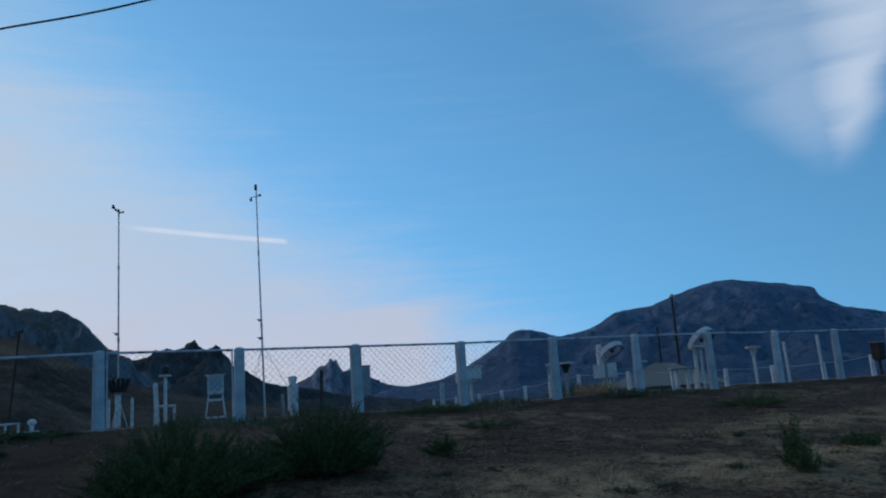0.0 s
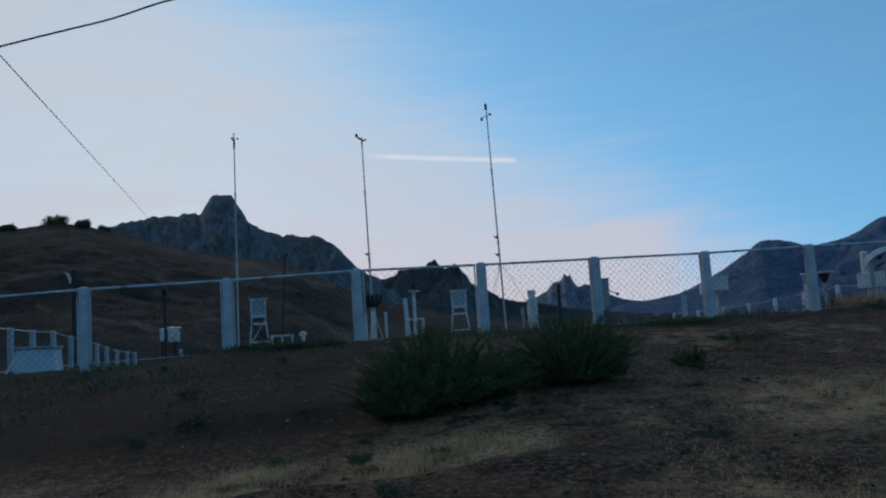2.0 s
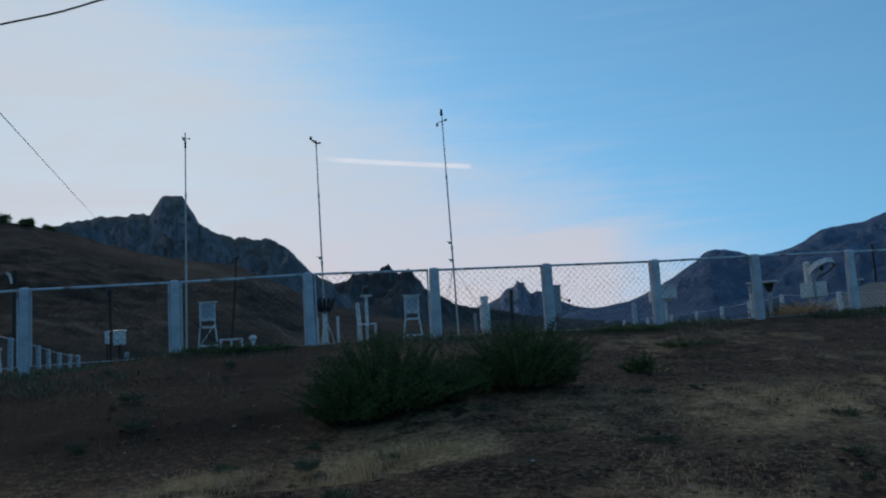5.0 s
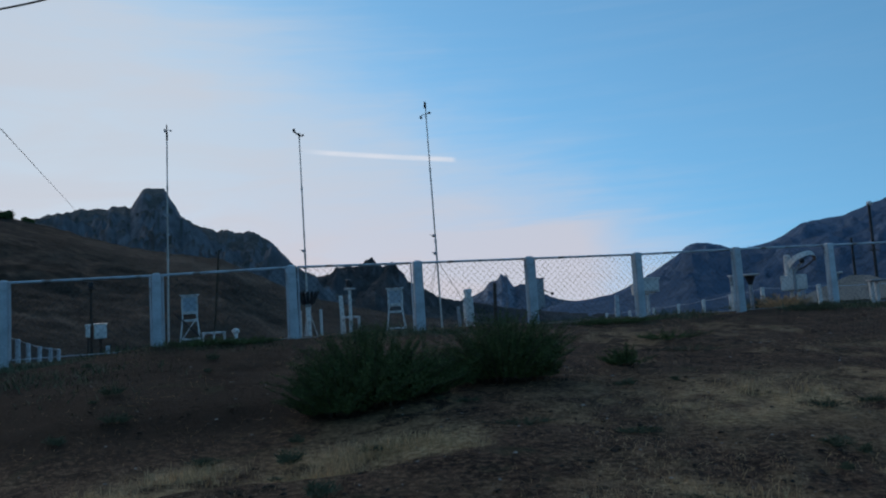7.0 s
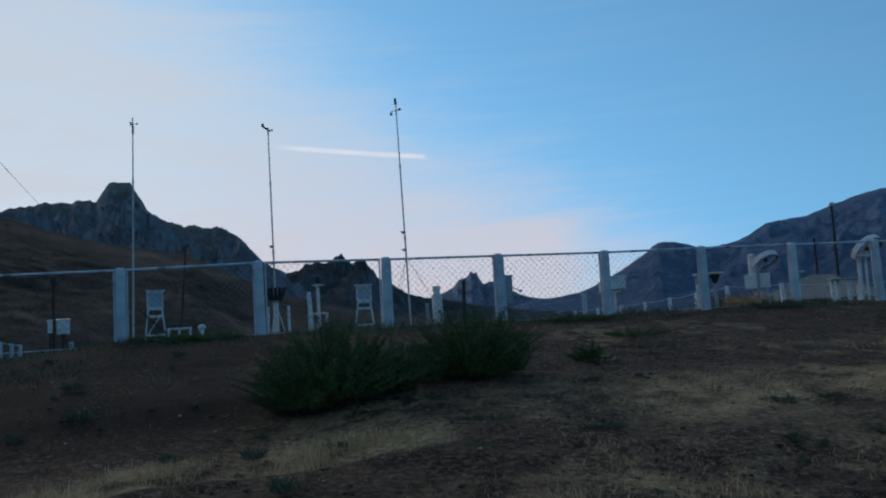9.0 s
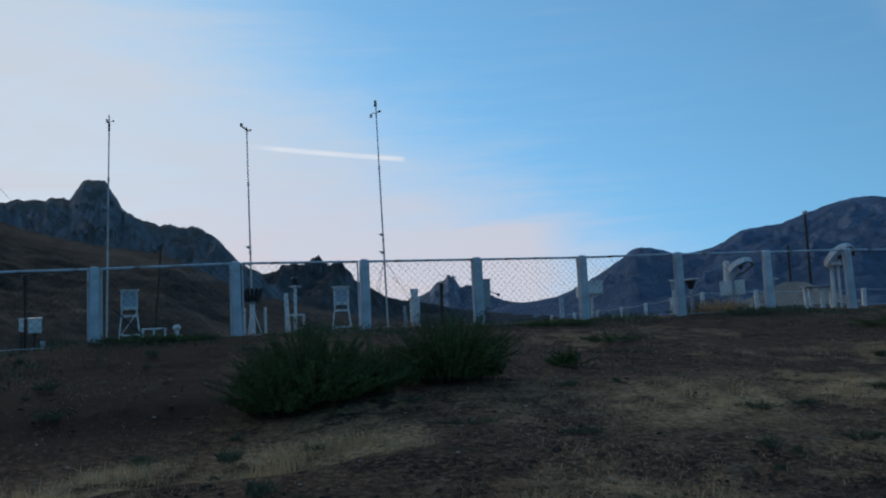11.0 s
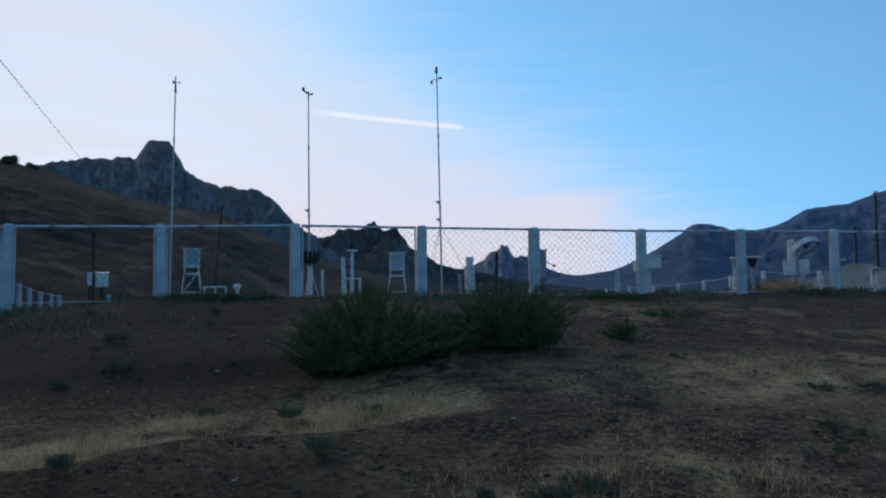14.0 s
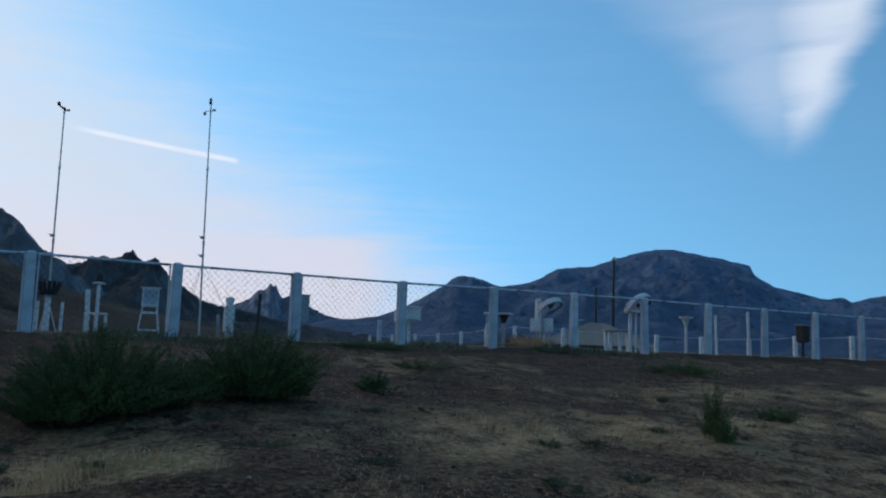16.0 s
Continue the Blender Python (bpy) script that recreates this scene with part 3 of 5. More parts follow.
def front_fence():
    x, y = plan(FENCE_START - 2 * BAY, FENCE_AWAY)
    root = thing("chain_link_fence", x, y, 0, "whitewashed concrete posts with steel framed chain-link panels", "fence")
    inv = root.matrix_basis.inverted()
    deg = math.degrees(TURN)
    post = None
    heads = {}
    for k in POSTS:
        x, y = plan(FENCE_START + BAY * k + SHIFTS.get(k, 0.0), FENCE_AWAY)
        head = 3.06 + HEADS.get(k, 0.05 if k > 8 else 0.0)
        heads[k] = (x, y, head)
        m = inv @ pose(x, y, head - 1.50, random.uniform(-0.6, 0.6), random.uniform(-0.8, 0.8), deg + random.uniform(-3, 3))
        if post is None:
            post = part("post", post_mesh(1.50), CONCRETE, root, m=m)
        else:
            again(post, m)
    for k in list(POSTS)[:-1]:
        (x0, y0, h0), (x1, y1, h1) = heads[k], heads[k + 1]
        fall = h1 - h0
        gap = 0.095
        wide = math.hypot(x1 - x0, y1 - y0) - 2 * gap
        x, y = x0 + ALONG.x * gap, y0 + ALONG.y * gap
        top = h0 - 0.045 + fall * gap / (wide + 2 * gap)
        low = 1.385
        m = inv @ pose(x, y, top, 0, 0, deg)
        dz = fall * wide / (wide + 2 * gap)
        bm = B()
        rod(bm, (0, 0, 0), (wide, 0, dz), 0.024, sides=6)
        rod(bm, (0.02, 0, 0), (0.02, 0, -low), 0.016, sides=5)
        rod(bm, (wide - 0.02, 0, dz), (wide - 0.02, 0, dz - low), 0.016, sides=5)
        rod(bm, (0, 0, -low), (wide, 0, dz - low), 0.008 if k < 2 else 0.005, sides=5)
        for zz in (-0.25, -1.1):
            rod(bm, (-0.06, 0, zz), (0.03, 0, zz), 0.012, sides=5)
            rod(bm, (wide - 0.03, 0, dz + zz), (wide + 0.06, 0, dz + zz), 0.012, sides=5)
        frame_part = part("panel_frame", bm, STEEL, root, m=m)
        net = new("wire_netting", netting(wide - 0.04, -low + 0.02, -0.02, dz, 0.135, 0.0024))
        net.parent = frame_part
        net.matrix_basis = pose(0.02, 0, 0)


def side_fence(u, first, gap, count, label):
    """Posts that run straight away from the front fence's end, with wire strung along their heads."""
    x, y = plan(u, FENCE_AWAY)
    root = thing("chain_link_fence", x, y, 0, label, "fence")
    inv = root.matrix_basis.inverted()
    post, heads = None, []
    for k in range(1, count):
        x, y = plan(u + random.uniform(-0.05, 0.05), first + gap * (k - 1))
        foot = floor_at(x, y)
        head = foot + 1.36 + random.uniform(-0.03, 0.03)
        heads.append(Vector((x, y, head - 0.05)))
        m = inv @ pose(x, y, head - 1.45, random.uniform(-1, 1), random.uniform(-1, 1), math.degrees(TURN))
        if post is None:
            post = part("post", post_mesh(1.45), CONCRETE, root, m=m)
        else:
            again(post, m)
    for a, b in zip(heads, heads[1:]):
        bm = B()
        rod(bm, inv @ a, inv @ b, 0.016, sides=5)
        wire = part("top_wire", bm, STEEL, root)
        if (a - Vector((0, 0, a.z))).length < 48:
            d = b - a
            net = new("wire_netting", netting(Vector((d.x, d.y)).length, -1.2, -0.02, d.z, 0.16, 0.004))
            net.parent = root
            net.matrix_basis = inv @ pose(a.x, a.y, a.z, 0, 0, math.degrees(math.atan2(d.y, d.x)))


front_fence()
side_fence(FENCE_START - 2 * BAY, 18.7, 2.06, 15, "short whitewashed posts with wire running downhill from the corner")


def back_fence():
    """Short posts along the yard's far edge, which turns a corner, with one slack wire."""
    spots = [(2.0 - 1.62 * i, 48.5 + 2.1 * i, 2.23 - 0.06 * i) for i in (2, 1, 0)]
    spots += [(3.64, 46.5, 2.31), (5.25, 44.5, 2.42), (7.0, 42.5, 2.57), (9.08, 40.5, 2.74), (12.5, 40.0, 2.68), (15.65, 40.0, 2.58),
              (18.78, 40.0, 2.49), (21.78, 40.0, 2.47), (24.79, 40.0, 2.45), (27.6, 39.5, 2.60), (30.88, 39.0, 2.65), (34.3, 38.6, 2.65), (37.8, 38.2, 2.66)]
    x, y = at(spots[0][0], spots[0][1])
    root = thing("post_and_wire_fence", x, y, 0, "short whitewashed posts with sagging wire along the yard's edge", "fence")
    inv = root.matrix_basis.inverted()
    post, heads = None, []
    for az, d, head in spots:
        x, y = at(az, d)
        heads.append(Vector((x, y, head - 0.06)))
        m = inv @ pose(x, y, head - 1.45, random.uniform(-1, 1), random.uniform(-1.5, 1.5), 5)
        if post is None:
            post = part("post", post_mesh(1.45), WHITE, root, m=m)
        else:
            again(post, m)
    for a, b in zip(heads, heads[1:]):
        bm = B()
        slack = (a + b) / 2 - Vector((0, 0, 0.05))
        rod(bm, inv @ a, inv @ slack, 0.013, sides=5)
        rod(bm, inv @ slack, inv @ b, 0.013, sides=5)
        part("top_wire", bm, STEEL, root)


back_fence()


# ---- masts ----
def mast(x, y, top, head, label, lean=(0.0, 0.0), guys=False):
    """A tubular wind mast in three steps, with its instrument on top."""
    z = floor_at(x, y)
    h = top - z
    root = thing("wind_mast", x, y, z, label, "mast", "wind masts")
    place = lambda s: Vector((lean[0] * s, lean[1] * s, h * s))
    bm = B()
    steps = ((0.0, 0.42, 0.038), (0.42, 0.75, 0.031), (0.75, 1.0, 0.024))
    for a, b, r in steps:
        rod(bm, place(a), place(b), r, r * 0.95, 10)
        rod(bm, place(b) - Vector((0, 0, 0.12)), place(b) + Vector((0, 0, 0.04)), r * 1.25, sides=10)
    tube = part("tube", bm, MAST, root)
    bm = B()
    box(bm, (0.5, 0.5, 0.12), (0, 0, 0.03), bevel=0.02)
    part("footing", bm, CONCRETE, root)
    tip = place(1.0)
    if head == "vane":          # long tail bent to one side
        bm = B()
        rod(bm, tip, tip + Vector((0, 0, 0.18)), 0.03)
        rod(bm, tip + Vector((0.05, 0, 0.05)), tip + Vector((-0.18, 0, 0.22)), 0.04, 0.032)
        ball(bm, tip + Vector((-0.22, 0, 0.30)), 0.058, 1.5)
        rod(bm, tip + Vector((0, 0, 0.02)), tip + Vector((0.12, 0, 0.05)), 0.015)
        part("wind_sensor", bm, DARK, root, "dark propeller wind sensor")
        bm = B()
        box(bm, (0.10, 0.02, 0.07), tip + Vector((0.15, 0, 0.06)))
        part("tail_fin", bm, DARK, root)
    elif head == "plate":       # pressure-plate vane: drum, arms and a hanging plate
        bm = B()
        rod(bm, tip, tip + Vector((0, 0, 0.5)), 0.02)
        part("spindle", bm, DARK, root)
        bm = B()
        rod(bm, tip + Vector((-0.02, 0, 0.32)), tip + Vector((-0.02, 0, 0.56)), 0.060, 0.05)
        part("counterweight", bm, DARK, root)
        bm = B()
        rod(bm, tip + Vector((-0.22, 0, 0.02)), tip + Vector((0.16, 0, 0.08)), 0.014)
        box(bm, (0.12, 0.03, 0.08), tip + Vector((0.14, 0, 0.09)))
        part("cross_arm", bm, DARK, root)
        bm = B()
        box(bm, (0.10, 0.03, 0.14), tip + Vector((-0.22, 0, -0.07)), bevel=0.01)
        part("swinging_plate", bm, GREY, root)
    else:                       # cup anemometer
        bm = B()
        rod(bm, tip, tip + Vector((0, 0, 0.34)), 0.022)
        rod(bm, tip + Vector((0, 0, -0.30)), tip + Vector((0, 0, 0.02)), 0.040)
        part("spindle", bm, DARK, root)
        for i in range(3):
            a = i * 2.09 + 0.5
            bm = B()
            end = tip + Vector((0.15 * math.cos(a), 0.15 * math.sin(a), 0.1))
            rod(bm, tip + Vector((0, 0, 0.1)), end, 0.012, sides=6)
            ball(bm, end, 0.040)
            part("cup", bm, GREY, root)
    for s in ((0.36, 0.44) if head != "cups" else (0.62,)):
        bm = B()
        c = place(s)
        box(bm, (0.14, 0.10, 0.10), c + Vector((-0.05, 0, 0)), bevel=0.01)
        rod(bm, c + Vector((-0.2, 0, 0.05)), c + Vector((0.05, 0, 0.0)), 0.015, sides=6)
        part("clamp", bm, GREY, root)
    if guys:
        for a in (20, 140, 260):
            bm = B()
            rod(bm, place(0.33), Vector((1.6 * math.cos(radians(a)), 1.6 * math.sin(radians(a)), 0.02)), 0.008, sides=4)
            part("guy_wire", bm, WIRE, root)


mast(-17.1, 27.74, 10.0, "cups", "slim grey wind mast topped by a cup anemometer", (0.12, 0.06))
mast(-12.2, 29.8, 9.75, "vane", "slim grey wind mast topped by a dark propeller vane", (-0.06, 0))
mast(-7.15, 31.33, 10.45, "plate", "slim grey guyed wind mast topped by a pressure-plate vane", (-0.15, 0), True)


# ---- instrument shelters ----
def shelter(az, d, top, wide, high, label, turn, braces, crossed):
    """A louvred box on a splayed wooden stand with a small step."""
    x, y, z = stand(az, d)
    root = thing("instrument_shelter", x, y, z, label, "weather shelter", "instrument shelters", turn)
    base = top - z - high
    bm = B()
    w = wide / 2
    for sx, sy in ((-1, -1), (1, -1), (1, 1), (-1, 1)):
        box(bm, (0.05, 0.05, high), (sx * (w - 0.025), sy * (w - 0.025), base + high / 2))
    for zz in (base + 0.03, base + high - 0.03):
        for s in (-1, 1):
            box(bm, (wide, 0.045, 0.06), (0, s * (w - 0.022), zz))
            box(bm, (0.045, wide, 0.06), (s * (w - 0.022), 0, zz))
    body = part("body", bm, WHITE, root)
    n = 9
    bm = B()
    box(bm, (wide - 0.10, 0.012, 0.07), (0, 0, 0), (38, 0, 0))
    slat = part("louvre", bm, PANEL, body, m=pose(0, -w + 0.04, base + 0.08))
    for side in range(4):
        for i in range(n):
            if side == 0 and i == 0:
                continue
            again(slat, pose(0, 0, 0, 0, 0, 90 * side) @ pose(0, -w + 0.04, base + 0.08 + i * (high - 0.14) / (n - 1)))
    bm = B()
    box(bm, (wide - 0.13, wide - 0.13, high - 0.1), (0, 0, base + high / 2))
    part("inner_wall", bm, PANEL, body)
    bm = B()
    box(bm, (wide + 0.12, wide + 0.12, 0.035), (0, 0, base + high + 0.03), (3, 0, 0), bevel=0.008)
    part("roof", bm, WHITE, root)
    bm = B()
    box(bm, (wide, wide, 0.03), (0, 0, base - 0.02))
    part("floor_board", bm, WHITE, root)
    splay = 0.09
    for sx, sy in ((-1, -1), (1, -1), (1, 1), (-1, 1)):
        bm = B()
        rod(bm, (sx * (w + splay), sy * (w + splay), -0.05), (sx * (w - 0.04), sy * (w - 0.04), base - 0.03), 0.030, sides=4)
        part("leg", bm, WHITE, root)
    for s in (-1, 1):
        for zz in braces:
            bm = B()
            e = w + splay * (1 - zz / base) - 0.04 * zz / base
            box(bm, (2 * e, 0.03, 0.06), (0, s * e, zz))
            part("rail", bm, WHITE, root)
        if crossed:
            bm = B()
            rod(bm, (-w - 0.04, s * (w + 0.05), 0.25), (w - 0.03, s * (w - 0.02), base - 0.15), 0.016, sides=4)
            part("cross_brace", bm, WHITE, root)
    return root


shelter(-30.24, 29.5, 3.36, 0.54, 0.60, "white louvred instrument shelter on splayed wooden stand", 31, (0.30, 0.95), True)
shelter(-16.1, 27.0, 3.10, 0.50, 0.54, "white louvred instrument shelter on stand with cross rails", 17, (0.25, 0.80), False)


# ---- gauges, posts and devices ----
def rain_gauge(az, d, top):
    x, y, z = stand(az, d)
    h = top - z
    root = thing("rain_gauge", x, y, z, "rain gauge in dark flared wind shield on white post", "rain gauge")
    bm = B()
    rod(bm, (0, 0, -0.2), (0, 0, h - 0.45), 0.085, 0.075, 12)
    part("post", bm, WHITE, root)
    bm = B()
    lathe(bm, [(0.08, h - 0.48), (0.10, h - 0.46), (0.10, h - 0.06), (0.085, h - 0.06)])
    part("bucket", bm, GREY, root)
    bm = B()
    for i in range(16):
        a = math.tau * i / 16
        m = pose(0, 0, 0, 0, 0, math.degrees(a)) @ pose(0.27, 0, h - 0.22, 0, 22, 0)
        bmesh.ops.create_cube(bm, size=1, matrix=m @ Matrix.Diagonal((0.012, 0.085, 0.40, 1)))
    shield = part("wind_shield", bm, DARK, root, "dark weathered shield slats")
    bm = B()
    for i in range(16):
        a, b = math.tau * i / 16, math.tau * (i + 1) / 16
        rod(bm, (0.3 * math.cos(a), 0.3 * math.sin(a), h - 0.12), (0.3 * math.cos(b), 0.3 * math.sin(b), h - 0.12), 0.012, sides=5)
    part("ring", bm, DARK, shield)
    for a in (30, 150, 270):
        bm = B()
        c, s = math.cos(radians(a)), math.sin(radians(a))
        rod(bm, (0.30 * c, 0.30 * s, -0.05), (0.07 * c, 0.07 * s, h - 0.75), 0.014, sides=6)
        part("strut", bm, WHITE, root)
    for dx in (0.36, -0.30):
        bm = B()
        box(bm, (0.07, 0.07, h - 0.55), (dx, 0.1, (h - 0.55) / 2 - 0.03), bevel=0.01)
        part("side_stake", bm, WHITE, root)


rain_gauge(-22.25, 24.5, 3.05)


def lamp_post(az, d, top, label, material, lit=False):
    x, y, z = stand(az, d)
    h = top - z
    root = thing("lamp_post", x, y, z, label, "lamp post", "yard lamps")
    bm = B()
    rod(bm, (0, 0, -0.2), (0, 0, h - 0.30), 0.05, 0.045, 10)
    part("post", bm, material, root)
    bm = B()
    lathe(bm, [(0.05, h - 0.32), (0.17, h - 0.30), (0.17, h - 0.27), (0.06, h - 0.25)])
    part("collar", bm, WHITE if material is WHITE else DARK, root)
    bm = B()
    lathe(bm, [(0.07, h - 0.25), (0.10, h - 0.20), (0.10, h - 0.05), (0.07, h - 0.01), (0.02, h)])
    part("lantern", bm, DARK, root)
    return root


lamp_post(-19.3, 24.0, 3.30, "white pole with dark lantern head in the yard", WHITE)
lamp_post(-36.4, 33.0, 4.27, "dark brown pole with small lantern head", RUST)


def plain_frame(az, d, wide, high, label, name, turn=25, deep=0.3):
    """A low frame of white tube."""
    x, y, z = stand(az, d)
    root = thing(name, x, y, z, label, "frame", "", turn)
    for sy in (-1, 1):
        for sx in (-1, 0, 1):
            bm = B()
            rod(bm, (sx * wide / 2, sy * deep / 2, -0.05), (sx * (wide / 2 - 0.02), sy * deep / 2, high), 0.024, sides=6)
            part("leg", bm, WHITE, root)
        bm = B()
        rod(bm, (-wide / 2, sy * deep / 2, high), (wide / 2, sy * deep / 2, high), 0.026, sides=6)
        part("top_rail", bm, WHITE, root)
    for sx in (-1, 1):
        bm = B()
        rod(bm, (sx * wide / 2, -deep / 2, high), (sx * wide / 2, deep / 2, high), 0.024, sides=6)
        part("cross_rail", bm, WHITE, root)


plain_frame(-28.7, 24.2, 0.62, 0.36, "low white tube frame standing over soil thermometers", "thermometer_frame")
plain_frame(-19.35, 24.3, 0.55, 0.62, "low white railing round the pole", "railing")


def soil_thermometer(az, d):
    x, y, z = stand(az, d)
    root = thing("soil_thermometer", x, y, z, "small white capped soil thermometer on a low board", "instrument")
    bm = B()
    box(bm, (0.42, 0.18, 0.05), (0, 0, 0.13), bevel=0.01)
    part("board", bm, WHITE, root)
    for sx in (-1, 1):
        bm = B()
        rod(bm, (sx * 0.16, 0, -0.05), (sx * 0.16, 0, 0.11), 0.02, sides=6)
        part("foot", bm, WHITE, root)
    bm = B()
    lathe(bm, [(0.05, 0.15), (0.06, 0.30), (0.11, 0.34), (0.11, 0.40), (0.05, 0.46)], 14)
    part("cap", bm, WHITE, root)


soil_thermometer(-27.25, 24.2)


def stake(az, d, top, label, material, wide=0.10, lean=(0, 0), name="stake", deep=0.07):
    x, y, z = stand(az, d)
    h = top - z
    bm = B()
    box(bm, (wide, deep, h + 0.2), (0, 0, h / 2 - 0.1), bevel=0.012)
    bm2 = part(name, bm, material)
    bm2.matrix_basis = pose(x, y, z, lean[0], lean[1], 20)
    return tagged(bm2, label, name.replace("_", " "))


stake(-19.8, 24.6, 2.86, "pale leaning board set upright in the yard", WHITE, 0.13, (0, -3), "board")
stake(-9.04, 30.0, 3.27, "dark timber stake standing in the yard", RUST, 0.12, (0, 2))
stake(-11.55, 25.6, 2.35, "weathered grey stake beside the louvred column", GREY, 0.10, (0, -3))
stake(11.52, 33.0, 2.56, "thin weathered stake beside the instrument cases", GREY, 0.09, (0, 1))
stake(-0.5, 27.5, 2.43, "short whitewashed stake on a stepped footing", CONCRETE, 0.15, (0, 1))
stake(-35.42, 61.0, 2.0, "single whitewashed stake down the yard", CONCRETE, 0.26, (0, 0), "stake", 0.2)
stake(22.77, 30.0, 3.03, "thin white leaning pole in the yard", WHITE, 0.09, (0, -2), "pole")
stake(24.80, 28.0, 3.07, "thin white leaning pole near the yard's edge", WHITE, 0.09, (0, -2), "pole")


def louvred_column(az, d, top):
    x, y, z = stand(az, d)
    h = top - z
    root = thing("louvred_column", x, y, z, "white cylindrical louvred screen with small cap", "instrument screen")
    bm = B()
    rod(bm, (0, 0, -0.1), (0, 0, 0.25), 0.06, sides=10)
    part("stem", bm, WHITE, root)
    prof = [(0.10, 0.22)]
    n = 8
    for i in range(n):
        a = 0.25 + (h - 0.60) * i / n
        prof += [(0.165, a), (0.165, a + 0.05), (0.135, a + (h - 0.60) / n - 0.005)]
    prof += [(0.13, h - 0.33)]
    bm = B()
    lathe(bm, prof)
    part("body", bm, WHITE, root)
    bm = B()
    lathe(bm, [(0.17, h - 0.34), (0.17, h - 0.28), (0.11, h - 0.26), (0.11, h - 0.16), (0.13, h - 0.15), (0.13, h - 0.02), (0.09, h)])
    part("cap", bm, WHITE, root)
    for a in (0, 120, 240):
        bm = B()
        rod(bm, (0.2 * math.cos(radians(a)), 0.2 * math.sin(radians(a)), -0.05), (0.08 * math.cos(radians(a)), 0.08 * math.sin(radians(a)), 0.3), 0.02, sides=6)
        part("foot", bm, WHITE, root)


louvred_column(-10.9, 25.0, 2.86)


def box_on_post(az, d, top, size, label, material, leg_material, turn=10, off=0.0, sensor=False, lid=None):
    x, y, z = stand(az, d)
    h = top - z
    root = thing("instrument_box", x, y, z, label, "instrument box", "", turn)
    w, dp, hi = size
    bm = B()
    box(bm, size, (off, 0, h - hi / 2), bevel=0.015)
    body = part("case", bm, material, root)
    bm = B()
    box(bm, (w + 0.06, dp + 0.06, 0.03), (off, 0, h + 0.012), (4, 0, 0), bevel=0.006)
    part("lid", bm, lid or material, body)
    bm = B()
    box(bm, (w * 0.86, 0.02, hi * 0.84), (off, -dp / 2 - 0.008, h - hi / 2), bevel=0.006)
    part("door", bm, material, body)
    bm = B()
    rod(bm, (-0.0, 0, -0.2), (0, 0, h - hi), 0.045, sides=8)
    part("leg", bm, leg_material, root)
    bm = B()
    box(bm, (w * 0.5, dp * 0.7, 0.04), (off * 0.5, 0, h - hi - 0.02))
    part("bracket", bm, leg_material, root)
    if sensor:
        bm = B()
        rod(bm, (w / 2, 0, h - 0.3), (w / 2 + 0.22, 0, h - 0.42), 0.012, sides=5)
        ball(bm, (w / 2 + 0.24, 0, h - 0.42), 0.045)
        part("sensor_arm", bm, DARK, root)
    return root


box_on_post(-6.1, 22.0, 2.86, (0.47, 0.22, 0.78), "grey upright instrument box on a post with small sensor arm", GREY, GREY, 20, 0, True)
box_on_post(1.62, 21.0, 2.60, (0.50, 0.30, 0.34), "white rectangular instrument box on a single leg", WHITE, WHITE, 22, 0.02)
box_on_post(0.9, 21.3, 2.48, (0.20, 0.20, 0.26), "small white junction box beside the fence post", WHITE, GREY, 22)
box_on_post(28.05, 30.0, 2.74, (0.34, 0.30, 0.55), "dark brown box on a post by the far fence", RUST, RUST, 30, 0, False, GREY)
box_on_post(-35.85, 33.0, 2.64, (0.44, 0.40, 0.54), "white cabinet on a dark post", WHITE, RUST, 36)
box_on_post(-36.6, 32.8, 2.62, (0.13, 0.13, 0.46), "slim white box beside the cabinet", WHITE, RUST, 12)


def disc_table(az, d, top, r, label, material, turned=0.0):
    x, y, z = stand(az, d)
    h = top - z
    root = thing("disc_stand", x, y, z, label, "instrument stand")
    bm = B()
    lathe(bm, [(r * 0.9, h - 0.05), (r, h - 0.035), (r, h - 0.01), (r * 0.94, h)], 24)
    part("top", bm, WHITE, root)
    bm = B()
    lathe(bm, [(0.05, h - 0.28), (r * 0.55, h - 0.06), (r * 0.55, h - 0.05)], 16)
    part("under_cone", bm, material, root)
    bm = B()
    rod(bm, (0, 0, -0.2), (0, 0, h - 0.1), 0.045, sides=8)
    part("post", bm, GREY if material is DARK else WHITE, root)


disc_table(8.35, 22.0, 2.58, 0.24, "flat pale disc on dark cone and post", DARK)
disc_table(7.2, 22.0, 2.58, 0.10, "small pale plate on a thin post", GREY)
disc_table(20.8, 26.0, 2.78, 0.22, "thin white pole with a flat round top", WHITE)
disc_table(13.5, 25.5, 2.60, 0.20, "pale stand with a dish-shaped hood and shelf", GREY)


def band(bm, r, width, thick, a0, a1, m, sides=36):
    """A flat hoop, or a stretch of it, of real thickness."""
    rings = []
    for i in range(sides + 1):
        a = radians(a0 + (a1 - a0) * i / sides)
        c, s = math.cos(a), math.sin(a)
        rings.append([bm.verts.new(m @ Vector((q * c, v, q * s))) for q, v in ((r, -width / 2), (r, width / 2), (r - thick, width / 2), (r - thick, -width / 2))])
    for p, q in zip(rings, rings[1:]):
        for i in range(4):
            j = (i + 1) % 4
            bm.faces.new((p[i], p[j], q[j], q[i]))
    bm.faces.new(rings[0][::-1])
    bm.faces.new(rings[-1])
    return bm


